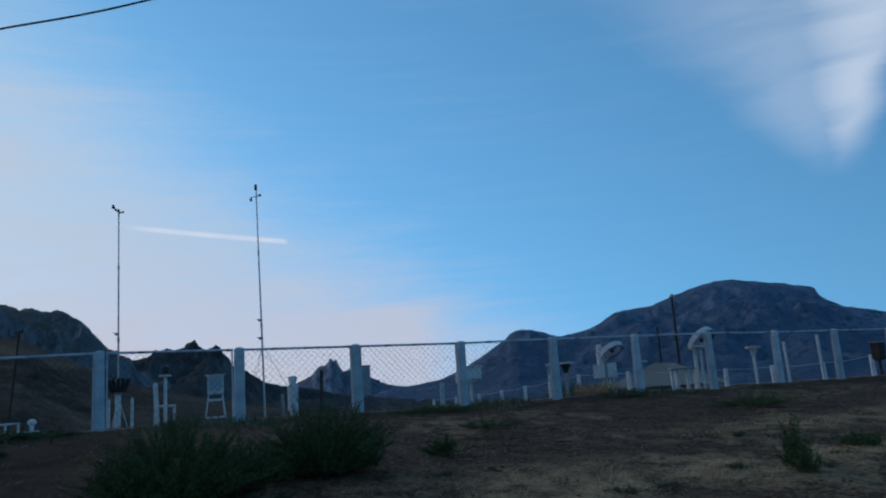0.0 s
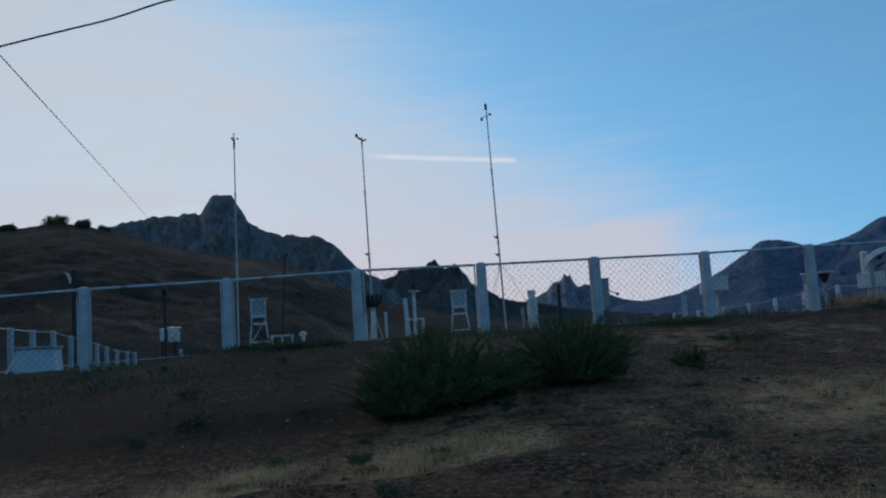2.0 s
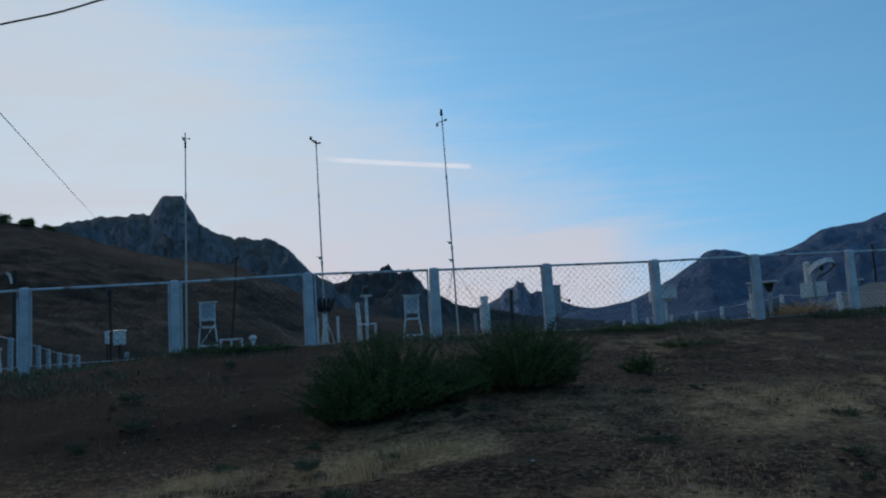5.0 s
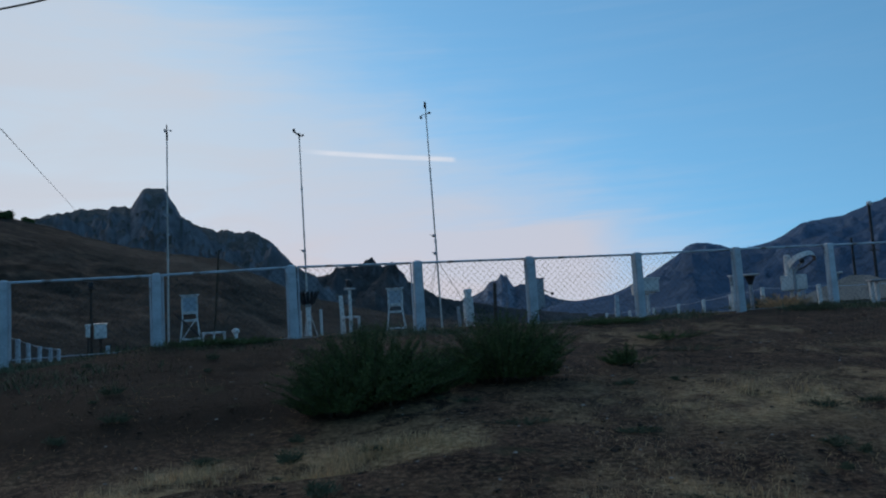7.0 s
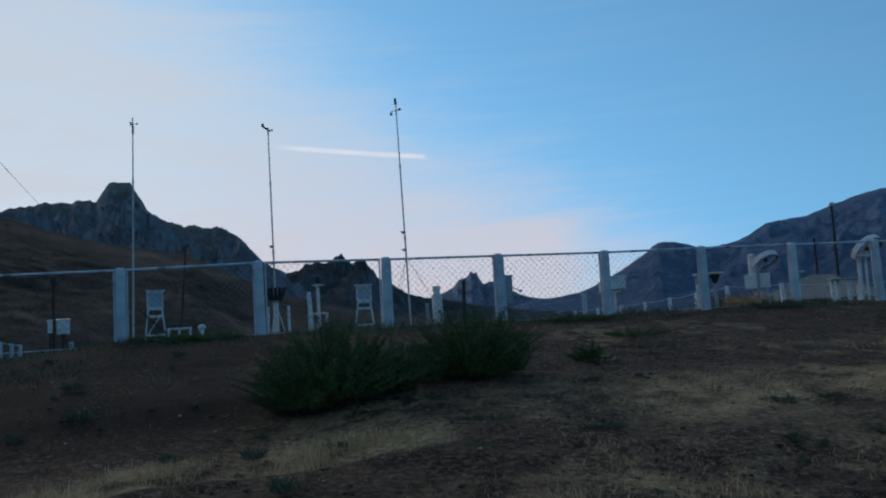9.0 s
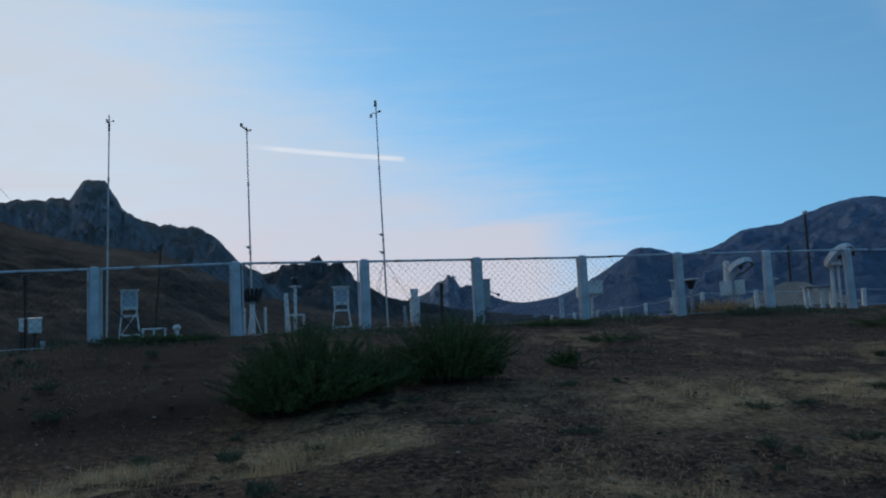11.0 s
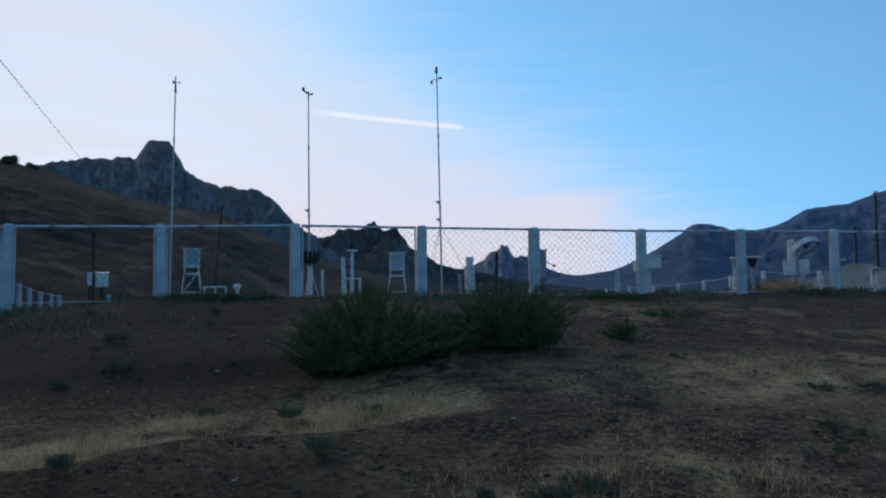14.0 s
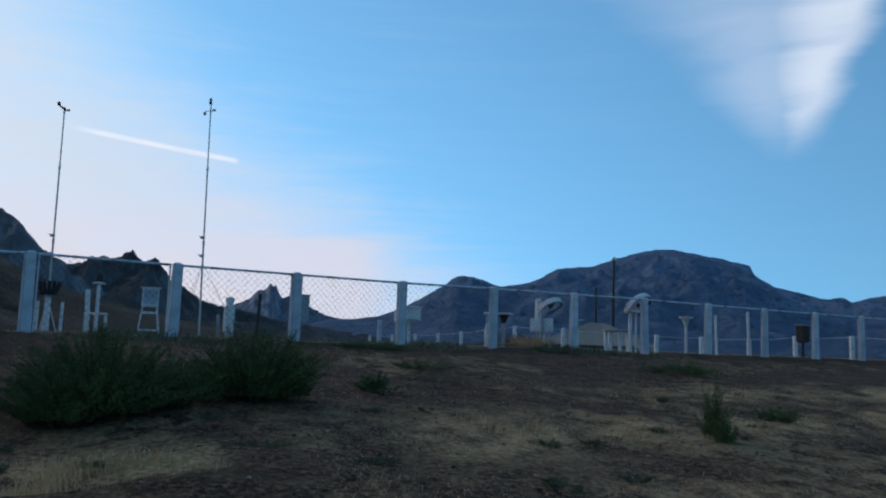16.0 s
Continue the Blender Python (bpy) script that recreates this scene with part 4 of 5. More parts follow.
def shadow_ring(az, d, top, r, label, boxed, turn, facing):
    """A radiation sensor under a tilted shading hoop, on a stand."""
    x, y, z = stand(az, d)
    h = top - z
    root = thing("shading_ring_stand", x, y, z, label, "radiation instrument", "radiation instruments", turn)
    c = Vector((0.25 if boxed else 0.12, 0, h - r * 0.88))
    axis = Vector(facing).normalized()
    e1 = axis.cross(Vector((0, 0, 1))).normalized()
    e2 = e1.cross(axis)
    m = Matrix.Translation(c) @ Matrix((e1, axis, e2)).transposed().to_4x4()
    bm = B()
    band(bm, r, 0.15, 0.008, -40, 165, m)
    ring = part("ring", bm, WHITE, root, "white painted shading hoop")
    bm = B()
    band(bm, r - 0.011, 0.15, 0.006, -40, 165, m)
    part("lining", bm, DARK, ring, "dark inside of the hoop")
    bm = B()
    band(bm, r - 0.002, 0.035, 0.012, 165, 320, m)
    part("lower_hoop", bm, DARK, root, "thin dark lower half of the hoop")
    bm = B()
    for a in (90, 270):
        rod(bm, c, m @ Vector((r * math.cos(radians(a)), 0, r * math.sin(radians(a)))), 0.014, sides=6)
    ball(bm, c + Vector((0, 0, 0.02)), 0.07)
    part("sensor", bm, DARK, root)
    if boxed:
        bm = B()
        box(bm, (0.28, 0.30, 0.40), (0.19, 0, h - 0.86), bevel=0.015)
        part("case", bm, WHITE, root)
        bm = B()
        box(bm, (0.34, 0.34, 0.40), (-0.15, 0, h - 0.87), bevel=0.015)
        part("case", bm, WHITE, root)
        bm = B()
        rod(bm, (-0.10, 0, h - 0.68), (-0.10, 0, h - 0.16), 0.10, 0.09, 14)
        ball(bm, (-0.10, 0, h - 0.16), 0.10, 0.6)
        part("head", bm, WHITE, root)
        for sx in (-0.07, 0.10):
            bm = B()
            rod(bm, (sx, 0, -0.2), (sx, 0, h - 0.95), 0.05, sides=8)
            part("leg", bm, WHITE, root)
        bm = B()
        rod(bm, (0.03, -0.17, h - 1.1), (0.03, -0.17, h - 0.45), 0.035, sides=8)
        part("conduit", bm, GREY, root)
    else:
        for sx, thick_leg in ((-0.10, 0.05), (0.06, 0.03)):
            bm = B()
            rod(bm, (sx, 0, -0.2), (sx, 0, c.z - r * 0.35), thick_leg, sides=8)
            part("leg", bm, WHITE, root)
        bm = B()
        box(bm, (0.42, 0.26, 0.06), (-0.05, 0, c.z - r * 0.35), bevel=0.01)
        part("shelf", bm, WHITE, root)
    bm = B()
    rod(bm, (0, 0, c.z - 0.35), c, 0.03, sides=8)
    part("stem", bm, GREY, root)


shadow_ring(11.0, 23.4, 3.18, 0.36, "white instrument cases under a tilted white shading hoop", True, -11, (0.40, -0.42, -0.82))
shadow_ring(17.35, 24.0, 3.36, 0.44, "tall two-legged stand with large tilted shading hoop", False, -17, (0.60, -0.45, -0.66))


def bench_table(az, d, top, wide, label):
    x, y, z = stand(az, d)
    h = top - z
    root = thing("instrument_table", x, y, z, label, "table", "", 10)
    bm = B()
    box(bm, (wide, 0.40, 0.05), (0, 0, h - 0.025), bevel=0.01)
    part("top", bm, GREY, root)
    for sx in (-1, -0.55, 0.25, 1):
        bm = B()
        box(bm, (0.10, 0.10, h + 0.15), (sx * (wide / 2 - 0.08), 0.06 * (1 if sx < 0 else -1), h / 2 - 0.1), bevel=0.012)
        part("leg", bm, WHITE, root)
    bm = B()
    rod(bm, (wide / 2 - 0.05, 0, 0.35), (wide / 2 + 0.5, 0.1, 0.12), 0.035, sides=6)
    part("brace", bm, WHITE, root)


bench_table(16.2, 26.0, 2.32, 0.86, "low instrument table on white posts")


def cistern():
    x, y, z = stand(-44.06, 24.0)
    root = thing("cistern", x, y, z, "white painted tank with dark lid and outlet pipe", "tank", "", 25)
    bm = B()
    w, dd, h = 0.52, 0.36, 0.60
    low = [bm.verts.new((sx * w, sy * dd, -0.1)) for sx, sy in ((-1, -1), (1, -1), (1, 1), (-1, 1))]
    top = [bm.verts.new((sx * w * 0.92, sy * dd * 0.9, h)) for sx, sy in ((-1, -1), (1, -1), (1, 1), (-1, 1))]
    for i in range(4):
        bm.faces.new((low[i], low[(i + 1) % 4], top[(i + 1) % 4], top[i]))
    bm.faces.new(top)
    bm.faces.new(low[::-1])
    bmesh.ops.bevel(bm, geom=bm.edges[:], offset=0.03, segments=2, affect="EDGES")
    part("tank", bm, PANEL, root)
    bm = B()
    box(bm, (1.02, 0.74, 0.07), (0, 0, h + 0.035), (0, 2, 0), bevel=0.015)
    part("lid", bm, GREY, root, "dark grey lid")
    bm = B()
    rod(bm, (-0.5, -0.1, 0.45), (-0.80, -0.2, -0.05), 0.03)
    part("outlet_pipe", bm, WHITE, root)


cistern()


def street_lamp():
    x, y, z = stand(-41.95, 40.0)
    h = 5.76 - z
    root = thing("street_lamp", x, y, z, "dark timber pole with a pale angled lamp head", "street lamp")
    bm = B()
    rod(bm, (0, 0, -0.3), (0, 0, h), 0.13, 0.10, 10)
    part("pole", bm, RUST, root)
    bm = B()
    rod(bm, (0, 0, h - 0.85), (-0.18, 0, h - 0.50), 0.025)
    part("arm", bm, DARK, root)
    bm = B()
    rod(bm, (-0.14, 0, h - 0.60), (-0.30, 0, h - 0.18), 0.075, 0.05, 10)
    rod(bm, (-0.30, 0, h - 0.18), (-0.48, 0, h - 0.10), 0.05, 0.03, 10)
    part("lamp_head", bm, WHITE, root, "pale lamp head")


street_lamp()


def utility_pole(az, d, top, label, arm, material=None, r=0.15, lean=0.0):
    x, y, z = stand(az, d)
    root = thing("utility_pole", x, y, z, label, "utility pole", "utility poles")
    root.matrix_basis = pose(x, y, z, 0, lean, 0)
    h = top - z
    bm = B()
    rod(bm, (0, 0, -0.4), (0, 0, h), r * 1.1, r * 0.85, 10)
    part("pole", bm, material or DARK, root)
    if arm:
        bm = B()
        ball(bm, (0.05, 0, h + 0.1), 0.28, 0.8)
        part("insulator", bm, WHITE, root, "pale insulator head")
        bm = B()
        rod(bm, (-0.4, 0, h * 0.55), (0.4, 0, h * 0.55), 0.06)
        part("cross_arm", bm, DARK, root)
    elif lean:
        for sx, dz in ((-0.22, 0.0), (0.22, 0.25)):
            bm = B()
            rod(bm, (0, 0, h - 0.45 + dz), (sx, 0, h - 0.35 + dz), 0.03, sides=6)
            rod(bm, (sx, 0, h - 0.40 + dz), (sx, 0, h - 0.12 + dz), 0.07, 0.05, 8)
            part("insulator", bm, DARK, root, "dark insulator on a short bracket")


utility_pole(15.85, 90.0, 11.6, "tall dark utility pole with pale insulator", True)
utility_pole(14.65, 100.0, 9.2, "shorter dark utility pole", False)
utility_pole(-28.75, 70.0, 9.6, "slender leaning weathered utility pole before the hillside", False, TWIG, 0.085, 5.0)


def house():
    x, y, z = stand(14.7, 62.0)
    root = thing("house", x, y, z - 0.30, "low pale house with sandy hipped roof behind the yard", "house", "", -12)
    eave = 2.0 - (z - 0.30)
    bm = B()
    box(bm, (6.2, 4.2, eave + 0.6), (0, 0, eave / 2 - 0.3))
    part("wall", bm, PLASTER, root)
    bm = B()
    low = [bm.verts.new(p) for p in ((-4.6, -3.0, eave), (4.4, -3.0, eave - 0.05), (4.4, 3.0, eave - 0.05), (-4.6, 3.0, eave))]
    top = [bm.verts.new(p) for p in ((-0.35, 0, eave + 1.76), (0.75, 0, eave + 1.68))]
    bm.faces.new((low[0], low[1], top[1], top[0]))
    bm.faces.new((low[2], low[3], top[0], top[1]))
    bm.faces.new((low[1], low[2], top[1]))
    bm.faces.new((low[3], low[0], top[0]))
    bm.faces.new(low[::-1])
    bmesh.ops.bevel(bm, geom=bm.edges[:], offset=0.05, segments=1, affect="EDGES")
    part("roof", bm, ROOFING, root)
    for sx in (-1.9, 0.0, 1.9):
        bm = B()
        box(bm, (0.8, 0.06, 0.42), (sx, -2.12, eave - 0.35), bevel=0.01)
        win = part("window", bm, DARK, root)
        bm = B()
        box(bm, (0.9, 0.05, 0.06), (sx, -2.16, eave - 0.60))
        part("sill", bm, PLASTER, win)


house()


# ---- overhead lines ----
def cable(name, label, a, b, before, after, sag, r, ripple=0.0):
    a, b = Vector(a), Vector(b)
    n = 80
    pts = []
    for i in range(n + 1):
        s = -before + (1 + before + after) * i / n
        pts.append(a + (b - a) * s - Vector((0, 0, 4 * sag * s * (1 - s))))
    side = Vector((0, 0, 1))
    for i, p in enumerate(pts):
        p += side * ripple * math.sin(i * 0.9) * (0.6 + 0.4 * math.sin(i * 0.37))
    bm = B()
    rings = []
    for i, p in enumerate(pts):
        d = (pts[min(i + 1, n)] - pts[max(i - 1, 0)]).normalized()
        u = d.cross(Vector((0, 0, 1))).normalized()
        v = u.cross(d)
        rings.append([bm.verts.new(p + u * r * math.cos(q * 1.0472) + v * r * math.sin(q * 1.0472)) for q in range(6)])
    for p, q in zip(rings, rings[1:]):
        for i in range(6):
            bm.faces.new((p[i], p[(i + 1) % 6], q[(i + 1) % 6], q[i]))
    return tagged(part(name, bm, RUBBER), label, "cable")


def ray_point(az, el, d):
    x, y = at(az, d)
    return x, y, 1.6 + d * math.tan(radians(el))


def leaning_rod():
    """A dark rod that lies slantwise against the shelter's stand."""
    x, y, z = stand(-29.6, 27.6)
    root = thing("leaning_rod", x, y, z, "dark thin rod leaning against the shelter stand", "rod", "", 30)
    bm = B()
    rod(bm, (0.30, 0, 0.02), (-0.78, 0, 1.12), 0.022, sides=6)
    part("shaft", bm, DARK, root)
    bm = B()
    rod(bm, (0.22, 0, 0.05), (0.40, 0, 0.02), 0.05, sides=8)
    part("foot", bm, DARK, root)


leaning_rod()


cable("power_cable", "thick black overhead cable, slightly rippled", ray_point(-46.0, 19.95, 13.0), ray_point(-21.9, 27.93, 10.6), 1.2, 1.4, 0.11, 0.014, 0.022)
cable("overhead_wire", "thin dark overhead wire running down to the hillside", ray_point(-46.05, 19.24, 16.0), ray_point(-37.25, 9.3, 75.0), 0.12, 0.0, 0.0, 0.012)


# ---- plants and stones ----
def soup(name, verts, faces, material, label="", category="", kind="", parent=None):
    me = bpy.data.meshes.new(name)
    me.from_pydata(verts, [], faces)
    me.materials.append(material)
    ob = new(name, me)
    if parent is not None:
        ob.parent = parent
    return tagged(ob, label, category, kind=kind) if label or kind else ob


def feathery(rng, wide, high, stems, sprays, leaf, spread=1.0):
    """Stems that fan out from the base, set with fine upright needles. Returns stem rods and leaf triangles."""
    rods, verts, faces = [], [], []
    for _ in range(stems):
        a = rng.uniform(0, math.tau)
        q = math.sqrt(rng.random())
        foot = Vector((0.45 * wide * q * math.cos(a) * spread, 0.35 * wide * q * math.sin(a) * spread, 0))
        out = Vector((math.cos(a), 0.8 * math.sin(a), 0)) * q * wide * rng.uniform(0.25, 0.75)
        h = high * (1 - 0.5 * q * q) * rng.uniform(0.5, 1.12)
        top = foot + out * 0.75 + Vector((0, 0, h))
        droop = Vector((out.x, out.y, 0)) * 0.35 - Vector((0, 0, 0.10 * h))
        pts = [foot.lerp(top, s) + droop * s * s * s for s in (0, 0.35, 0.7, 1.0)]
        rods.append(pts)
        for i in range(sprays):
            s = 0.12 + 0.88 * (i + rng.random()) / sprays
            p = foot.lerp(top, s) + droop * s ** 3
            b = rng.uniform(0, math.tau)
            d = Vector((math.cos(b), math.sin(b), rng.uniform(0.1, 1.1))).normalized()
            ln = leaf * rng.uniform(0.5, 1.3) * (1.15 - 0.5 * s)
            side = d.cross(Vector((rng.uniform(-1, 1), rng.uniform(-1, 1), 0.3))).normalized() * ln * 0.07
            n = len(verts)
            mid = p + d * ln * 0.5 + Vector((0, 0, 0.04 * ln))
            verts += [p[:], (mid + side)[:], (p + d * ln)[:], (mid - side)[:]]
            faces.append((n, n + 1, n + 2, n + 3))
    return rods, verts, faces


def shrub(az, d, wide, high, stems, sprays, leaf, label, seed, name="shrub", category="shrub", group="", spread=1.0, leaves=None):
    rng = random.Random(seed)
    x, y, z = stand(az, d)
    root = thing(name, x, y, z - 0.02, label, category, group)
    rods, verts, faces = feathery(rng, wide, high, stems, sprays, leaf, spread)
    bm = B()
    for pts in rods[::2]:
        for a, b in zip(pts, pts[1:]):
            rod(bm, a, b, 0.004, 0.003, 3)
    tagged(part("twiggy_growth", bm, TWIG, root), kind="stuff")
    soup("foliage", verts, faces, leaves or FEATHER, parent=root)
    return root


shrub(-20.6, 8.5, 0.66, 0.64, 190, 150, 0.060, "low feathery dark green shrub on the slope", 1)
shrub(-18.3, 8.75, 0.96, 0.94, 330, 160, 0.060, "tall feathery dark green shrub on the slope", 2)
shrub(-14.6, 9.0, 0.55, 0.70, 140, 130, 0.060, "narrow dark green shrub crowded by its neighbours", 3)
shrub(-8.7, 9.8, 0.92, 0.96, 320, 160, 0.060, "rounded feathery dark green shrub near the crest", 4)
shrub(-6.2, 9.9, 0.45, 0.60, 70, 80, 0.07, "small feathery dark green shrub", 5)
shrub(-11.9, 9.5, 0.45, 0.46, 50, 80, 0.07, "low feathery shrub between larger ones", 11)
shrub(22.8, 10.2, 0.24, 0.86, 34, 60, 0.075, "slender upright green weed on the slope", 6, "tall_weed", "weed")
shrub(23.5, 10.0, 0.18, 0.42, 18, 50, 0.07, "small upright green weed beside a taller one", 7, "tall_weed", "weed")
shrub(-0.2, 10.9, 0.36, 0.30, 40, 50, 0.07, "small dark tuft of weed on bare soil", 8, "weed", "weed")
shrub(26.5, 12.4, 0.40, 0.26, 40, 50, 0.07, "low dark tuft of weed in straw", 9, "weed", "weed")
shrub(2.5, 13.6, 0.7, 0.20, 50, 40, 0.06, "low green patch of weed below the fence", 10, "weed", "weed")

shrub(10.2, 21.5, 0.9, 0.42, 90, 50, 0.09, "dry pale tussock beside the instrument stand", 12, "grass_tussock", "grass", "", 1.0, STRAW)
shrub(9.0, 24.0, 1.2, 0.50, 90, 50, 0.09, "dry olive tussock behind the fence", 13, "grass_tussock", "grass", "", 1.0, HERB)
shrub(11.9, 19.4, 0.8, 0.26, 70, 50, 0.07, "dark green tussock at the fence foot", 14, "grass_tussock", "grass", "", 1.0, HERB)
shrub(-29.5, 15.3, 0.9, 0.20, 80, 50, 0.07, "low dark green clump at the fence foot", 15, "weed", "weed")
shrub(-26.2, 15.2, 0.7, 0.16, 60, 50, 0.07, "low dark green clump at the fence foot", 16, "weed", "weed")
shrub(-1.0, 16.4, 1.1, 0.18, 90, 50, 0.07, "spreading dark green clump at the fence foot", 17, "weed", "weed")
shrub(20.5, 17.5, 1.0, 0.30, 90, 50, 0.07, "dark green clump at the fence foot", 18, "weed", "weed")

# flat green patches in the straw
for i, (x, y, wide, high) in enumerate(((-0.96, 7.42, 0.30, 0.10), (0.54, 5.33, 0.22, 0.08), (0.30, 5.30, 0.16, 0.08), (-0.37, 4.99, 0.13, 0.10), (-0.03, 5.0, 0.14, 0.09), (1.76, 8.34, 0.18, 0.14),
                                        (2.33, 7.17, 0.15, 0.16), (2.26, 8.62, 0.16, 0.10), (0.87, 12.32, 0.50, 0.16), (-3.61, 6.36, 0.16, 0.10), (3.4, 9.6, 0.20, 0.14), (0.03, 7.20, 0.20, 0.06))):
    shrub(math.degrees(math.atan2(x, y)), math.hypot(x, y), wide * 1.25, high * 0.75, 40, 26, 0.032, "low spreading green weed patch in dry straw", 40 + i, "weed", "weed", "weed patches", 1.0, HERB)

# low weeds scattered over the slope
rng = random.Random(21)
patterns = []
for i in range(4):
    rods, verts, faces = feathery(rng, 0.20, 0.10, 16, 22, 0.06, 1.0)
    me = bpy.data.meshes.new("weed")
    me.from_pydata(verts, [], faces)
    me.materials.append(HERB)
    patterns.append(me)
count = 0
while count < 44:
    az, d = rng.uniform(-50, 38), 4.2 + 11 * rng.random() ** 1.2
    x, y = at(az, d)
    if value_noise(np.array(x * 0.5), np.array(y * 0.5), 77) < 0.05:
        continue
    s = rng.uniform(0.35, 1.1)
    o = new("weed", patterns[count % 4])
    o.matrix_basis = pose(x, y, floor_at(x, y) - 0.01, 0, 0, rng.uniform(0, 360)) @ Matrix.Diagonal((s, s, s * rng.uniform(0.9, 1.7), 1))
    tagged(o, "small low green weed on dry soil", "weed", "scattered weeds")
    count += 1


def relief(x, y):
    near = 1 - ease(np.hypot(x, y), 22, 40)
    return land(x, y) + near * (0.030 * rough(x * 0.8, y * 0.8, 3, 3) + 0.022 * rough(x * 4, y * 4, 11, 3) * (0.5 + 0.5 * value_noise(x * 0.6, y * 0.6, 40)))


def blades(seed, tries, keep, low, high, width, name, material, label, lean):
    r = np.random.RandomState(seed)
    az = np.radians(r.uniform(-52, 40, tries))
    d = 3.6 + 20 * r.rand(tries) ** 1.5
    x, y = d * np.sin(az), d * np.cos(az)
    u, w = x * ALONG.x + y * ALONG.y, x * AWAY.x + y * AWAY.y
    want = keep(u, w, x, y)
    ok = (r.rand(tries) < want) & (w < 17.5)
    x, y, d, want = x[ok], y[ok], d[ok], np.minimum(want[ok], 1)
    n = len(x)
    z = relief(x, y)
    h = (low + (high - low) * r.rand(n) ** 1.6) * (0.55 + 0.6 * want) * (0.9 + 0.6 * value_noise(x * 2.2, y * 2.2, seed + 5))
    a = r.uniform(0, math.tau, n)
    tilt = lean * r.rand(n)
    wd = width * (0.6 + 0.8 * r.rand(n)) * (0.7 + 0.04 * d)
    base = np.stack([x, y, z - 0.01], -1)
    side = np.stack([np.cos(a), np.sin(a), np.zeros(n)], -1) * wd[:, None] / 2
    b = r.uniform(0, math.tau, n)
    bend = np.stack([np.cos(b) * tilt, np.sin(b) * tilt, np.ones(n)], -1)
    mid = base + bend * (0.55 * h)[:, None]
    tip = base + np.stack([np.cos(b) * tilt * 1.9, np.sin(b) * tilt * 1.9, np.ones(n)], -1) * h[:, None]
    pts = np.stack([base - side, base + side, mid + side * 0.7, tip, mid - side * 0.7], 1).reshape(-1, 3)
    i = np.arange(n)[:, None] * 5
    quads = np.concatenate([i, i + 1, i + 2, i + 4], 1)
    tris = np.concatenate([i + 4, i + 2, i + 3], 1)
    me = bpy.data.meshes.new(name)
    me.vertices.add(len(pts))
    me.vertices.foreach_set("co", pts.astype(np.float32).ravel())
    loops = np.concatenate([quads.ravel(), tris.ravel()]).astype(np.int32)
    me.loops.add(len(loops))
    me.loops.foreach_set("vertex_index", loops)
    me.polygons.add(2 * n)
    me.polygons.foreach_set("loop_start", np.concatenate([np.arange(n) * 4, 4 * n + np.arange(n) * 3]).astype(np.int32))
    me.update(calc_edges=True)
    me.materials.append(material)
    return tagged(new(name, me), label, "grass", kind="stuff")


def thick(u, w, x, y):
    patch = 0.50 + 0.9 * value_noise(x * 1.3, y * 1.3, 63) + 1.0 * value_noise(x * 3.4, y * 3.4, 62)
    least = 0.14 * (1 - ease(u, 1.0, 2.5))
    return np.clip((bank(u, w) - 0.3) * 1.4 * np.clip(patch - 0.35 * ease(u, 1.5, 3.5) * (1 + value_noise(x * 2.1, y * 2.1, 67)), least, 1.2), 0, 1)


def sparse(u, w, x, y):
    p = value_noise(x * 0.7, y * 0.7, 71) + 0.7 * value_noise(x * 2.6, y * 2.6, 72)
    return np.clip(0.10 + 0.5 * p, 0.02, 0.6) * (0.35 + 0.65 * ease(u, -3, 5))


def verge(u, w, x, y):
    p = 0.4 + 0.9 * value_noise(x * 0.8, y * 0.8, 81)
    foot = np.exp(-((w - FENCE_AWAY + 0.6) / 0.9) ** 2)
    left_bank = 0.6 * np.exp(-((w - 13.0) / 2.0) ** 2) * (1 - ease(u, -4, 0))
    return np.clip(p, 0, 1) * np.maximum(foot, left_bank)


blades(31, 420000, thick, 0.03, 0.15, 0.0045, "dry_grass", STRAW, "tall pale dry grass along the bank", 0.5)
blades(32, 170000, sparse, 0.012, 0.055, 0.005, "dry_stubble", STRAW, "short thin dry stubble on bare soil", 0.9)
blades(34, 110000, lambda u, w, x, y: np.clip(0.25 + 0.6 * value_noise(x * 1.1, y * 1.1, 95) + 0.5 * value_noise(x * 4, y * 4, 96), 0, 0.7) * (0.3 + 0.7 * ease(u, -2, 4)), 0.010, 0.045, 0.005, "straw_litter", STRAW, "short broken straws lying on the soil", 3.5)
blades(33, 240000, verge, 0.04, 0.20, 0.012, "green_herbage", HERB, "low dark green herbage below the fence", 0.8)


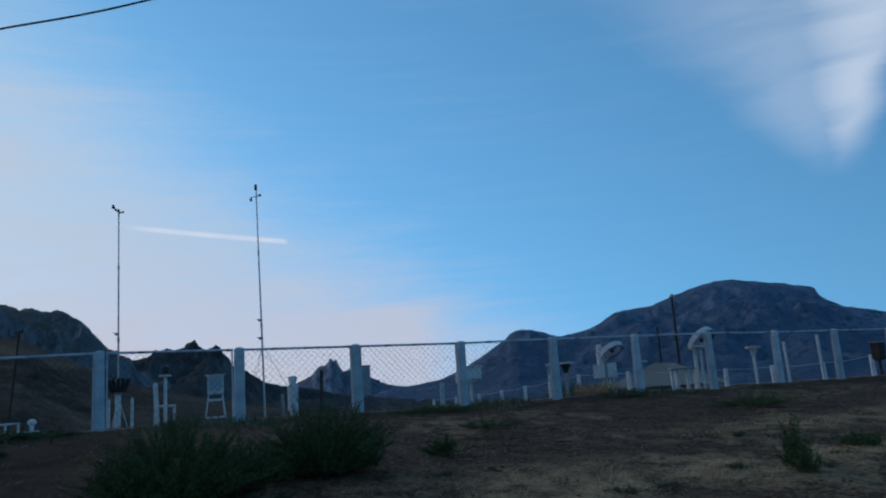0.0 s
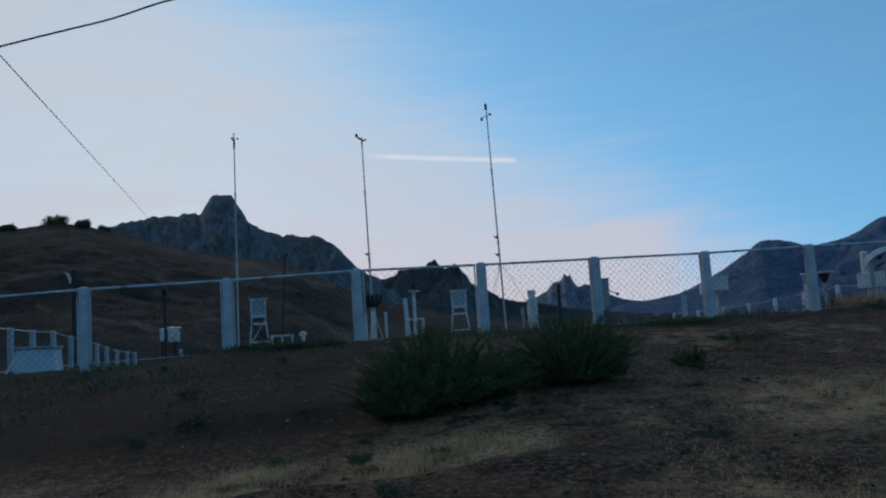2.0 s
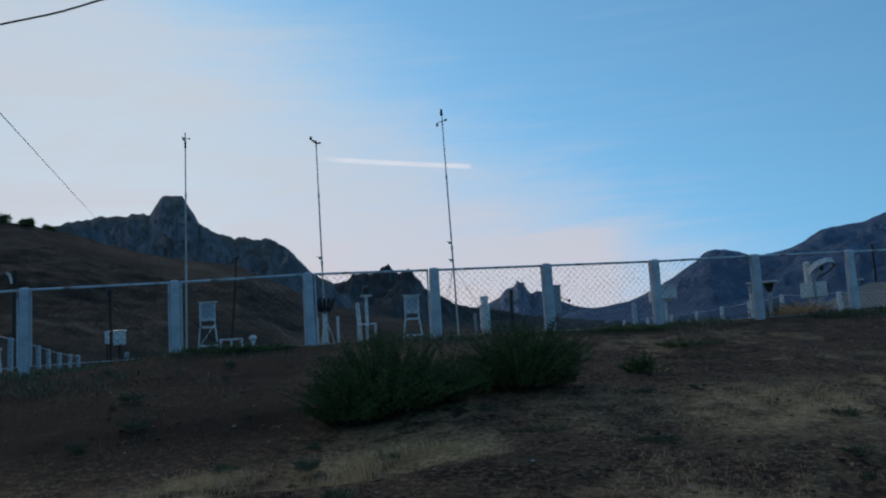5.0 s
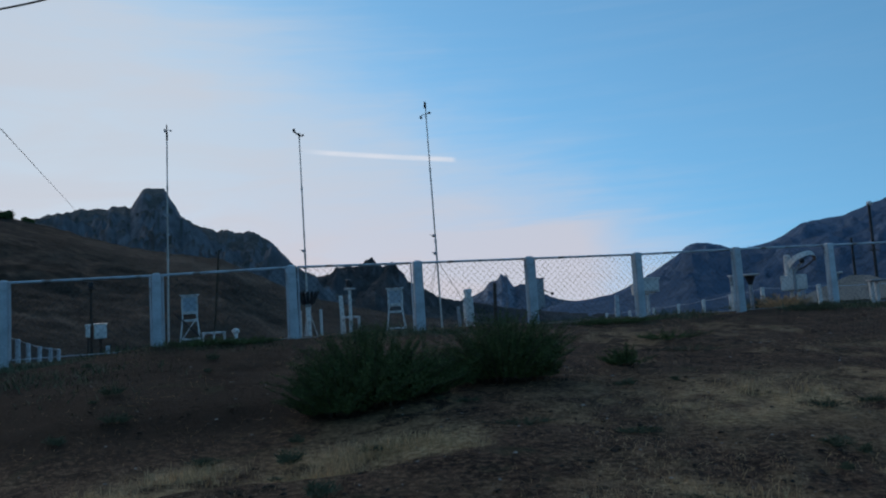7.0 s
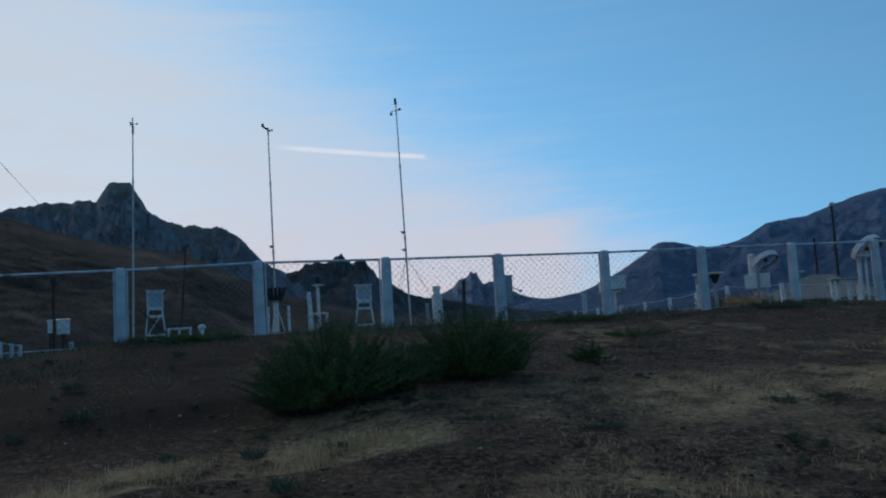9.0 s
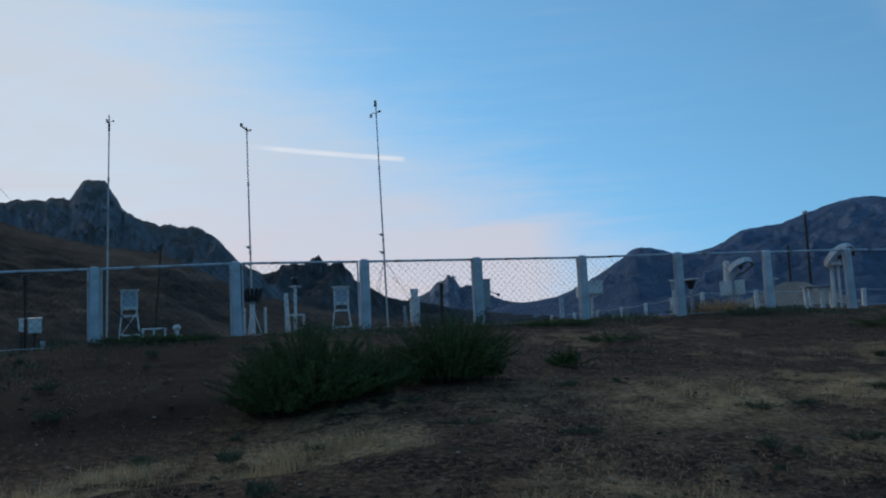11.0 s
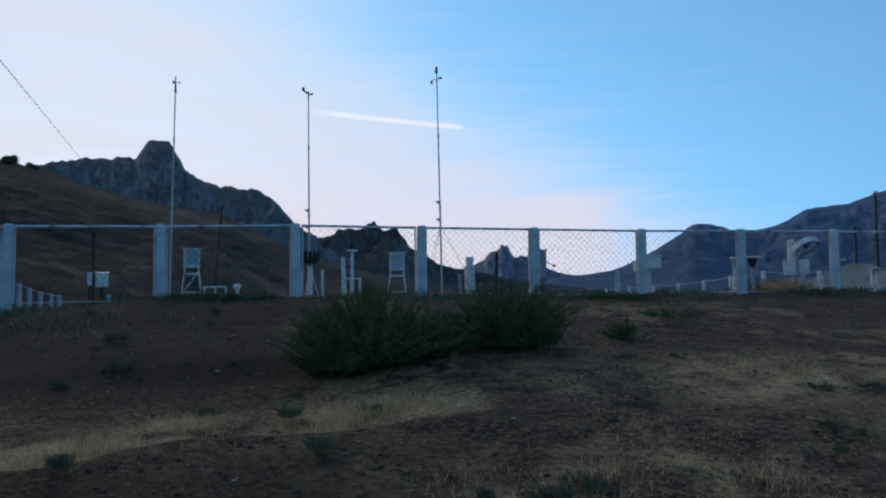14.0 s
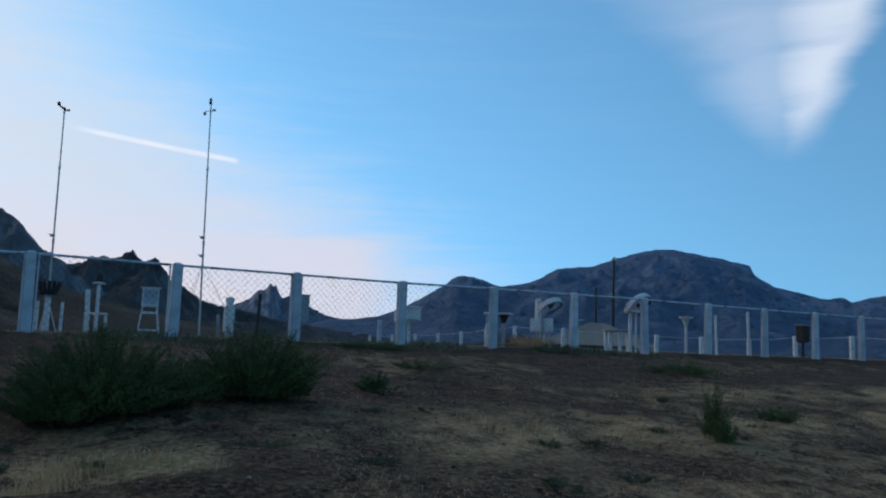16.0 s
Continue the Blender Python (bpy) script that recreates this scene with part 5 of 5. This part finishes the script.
def lumps(seed, tries, low, high, name, material, label, category, keep):
    """Small irregular stones or clods, sunk a little into the soil."""
    r = np.random.RandomState(seed)
    shape = np.array([(1, 0, 0), (0.3, 0.95, 0), (-0.8, 0.6, 0), (-0.8, -0.6, 0), (0.3, -0.95, 0), (0.2, 0.1, 0.9), (0, 0, -0.6), (0.55, 0.5, 0.55), (-0.4, -0.3, 0.7)])
    hull = [(0, 7, 5), (0, 1, 7), (1, 5, 7), (1, 2, 5), (2, 8, 5), (2, 3, 8), (3, 4, 8), (4, 5, 8), (4, 0, 5), (1, 0, 6), (2, 1, 6), (3, 2, 6), (4, 3, 6), (0, 4, 6)]
    verts, faces = [], []
    az = np.radians(r.uniform(-52, 40, tries))
    d = 3.6 + 13 * r.rand(tries) ** 1.2
    x, y = d * np.sin(az), d * np.cos(az)
    z = relief(x, y)
    chance = keep(x, y)
    for i in range(tries):
        if r.rand() > chance[i]:
            continue
        s = low + (high - low) * r.rand() ** 3
        q = shape * (0.7 + 0.6 * r.rand(9, 1)) * s * (1, 0.8, 0.45)
        a = r.uniform(0, math.tau)
        c, sn = math.cos(a), math.sin(a)
        n = len(verts)
        for px, py, pz in q:
            verts.append((x[i] + c * px - sn * py, y[i] + sn * px + c * py, z[i] + pz + 0.1 * s))
        faces += [(n + a0, n + a1, n + a2) for a0, a1, a2 in hull]
    return soup(name, verts, faces, material, label, category, "stuff")


lumps(51, 1500, 0.005, 0.024, "stones", STONE, "small pale stones strewn over the slope", "stones", lambda x, y: 0.6 + 0 * x)
lumps(52, 15000, 0.005, 0.034, "clods", CLOD, "dark lumps of dry earth and dung", "clods", lambda x, y: np.clip(0.30 + 0.8 * value_noise(x * 0.8, y * 0.8, 91), 0.03, 1))


# ---- trees on the hillside's crest ----
def far_tree(az, el_foot, d, wide, high, seed, label):
    rng = random.Random(seed)
    x, y, z = ray_point(az, el_foot, d)
    root = thing("hill_tree", x, y, z, label, "tree", "hill trees")
    bm = B()
    rod(bm, (0, 0, -1.5), (0, 0, high * 0.30), 0.22, 0.15, 7)
    limbs = []
    for i in range(7):
        a = i * 0.9 + rng.random()
        end = Vector((math.cos(a) * wide * 0.35, math.sin(a) * wide * 0.35, high * rng.uniform(0.25, 0.8)))
        rod(bm, (0, 0, high * 0.25), end, 0.10, 0.04, 5)
        limbs.append(end)
    part("trunk", bm, TWIG, root)
    verts, faces = [], []
    for _ in range(2600):
        c = rng.choice(limbs)
        p = c + Vector((rng.gauss(0, wide * 0.15), rng.gauss(0, wide * 0.15), rng.gauss(0, high * 0.17)))
        p.z = max(p.z, 0.1 * high)
        s = rng.uniform(0.12, 0.30)
        e1 = Vector((rng.uniform(-1, 1), rng.uniform(-1, 1), rng.uniform(-1, 1))).normalized() * s
        e2 = e1.cross(Vector((rng.uniform(-1, 1), rng.uniform(-1, 1), rng.uniform(-1, 1)))).normalized() * s * 0.6
        n = len(verts)
        verts += [(p - e1)[:], (p + e2)[:], (p + e1)[:], (p - e2)[:]]
        faces.append((n, n + 1, n + 2, n + 3))
    soup("crown", verts, faces, FEATHER, parent=root)


far_tree(-42.9, 8.72, 228, 5.0, 2.8, 1, "broad dark tree on the hill's crest")
far_tree(-41.3, 8.7, 222, 2.6, 1.8, 2, "small dark tree on the hill's crest")
far_tree(-45.7, 8.45, 222, 3.0, 1.6, 3, "thin low tree on the hill's crest")
far_tree(-40.0, 8.45, 225, 2.2, 1.3, 4, "low bush on the hill's crest")
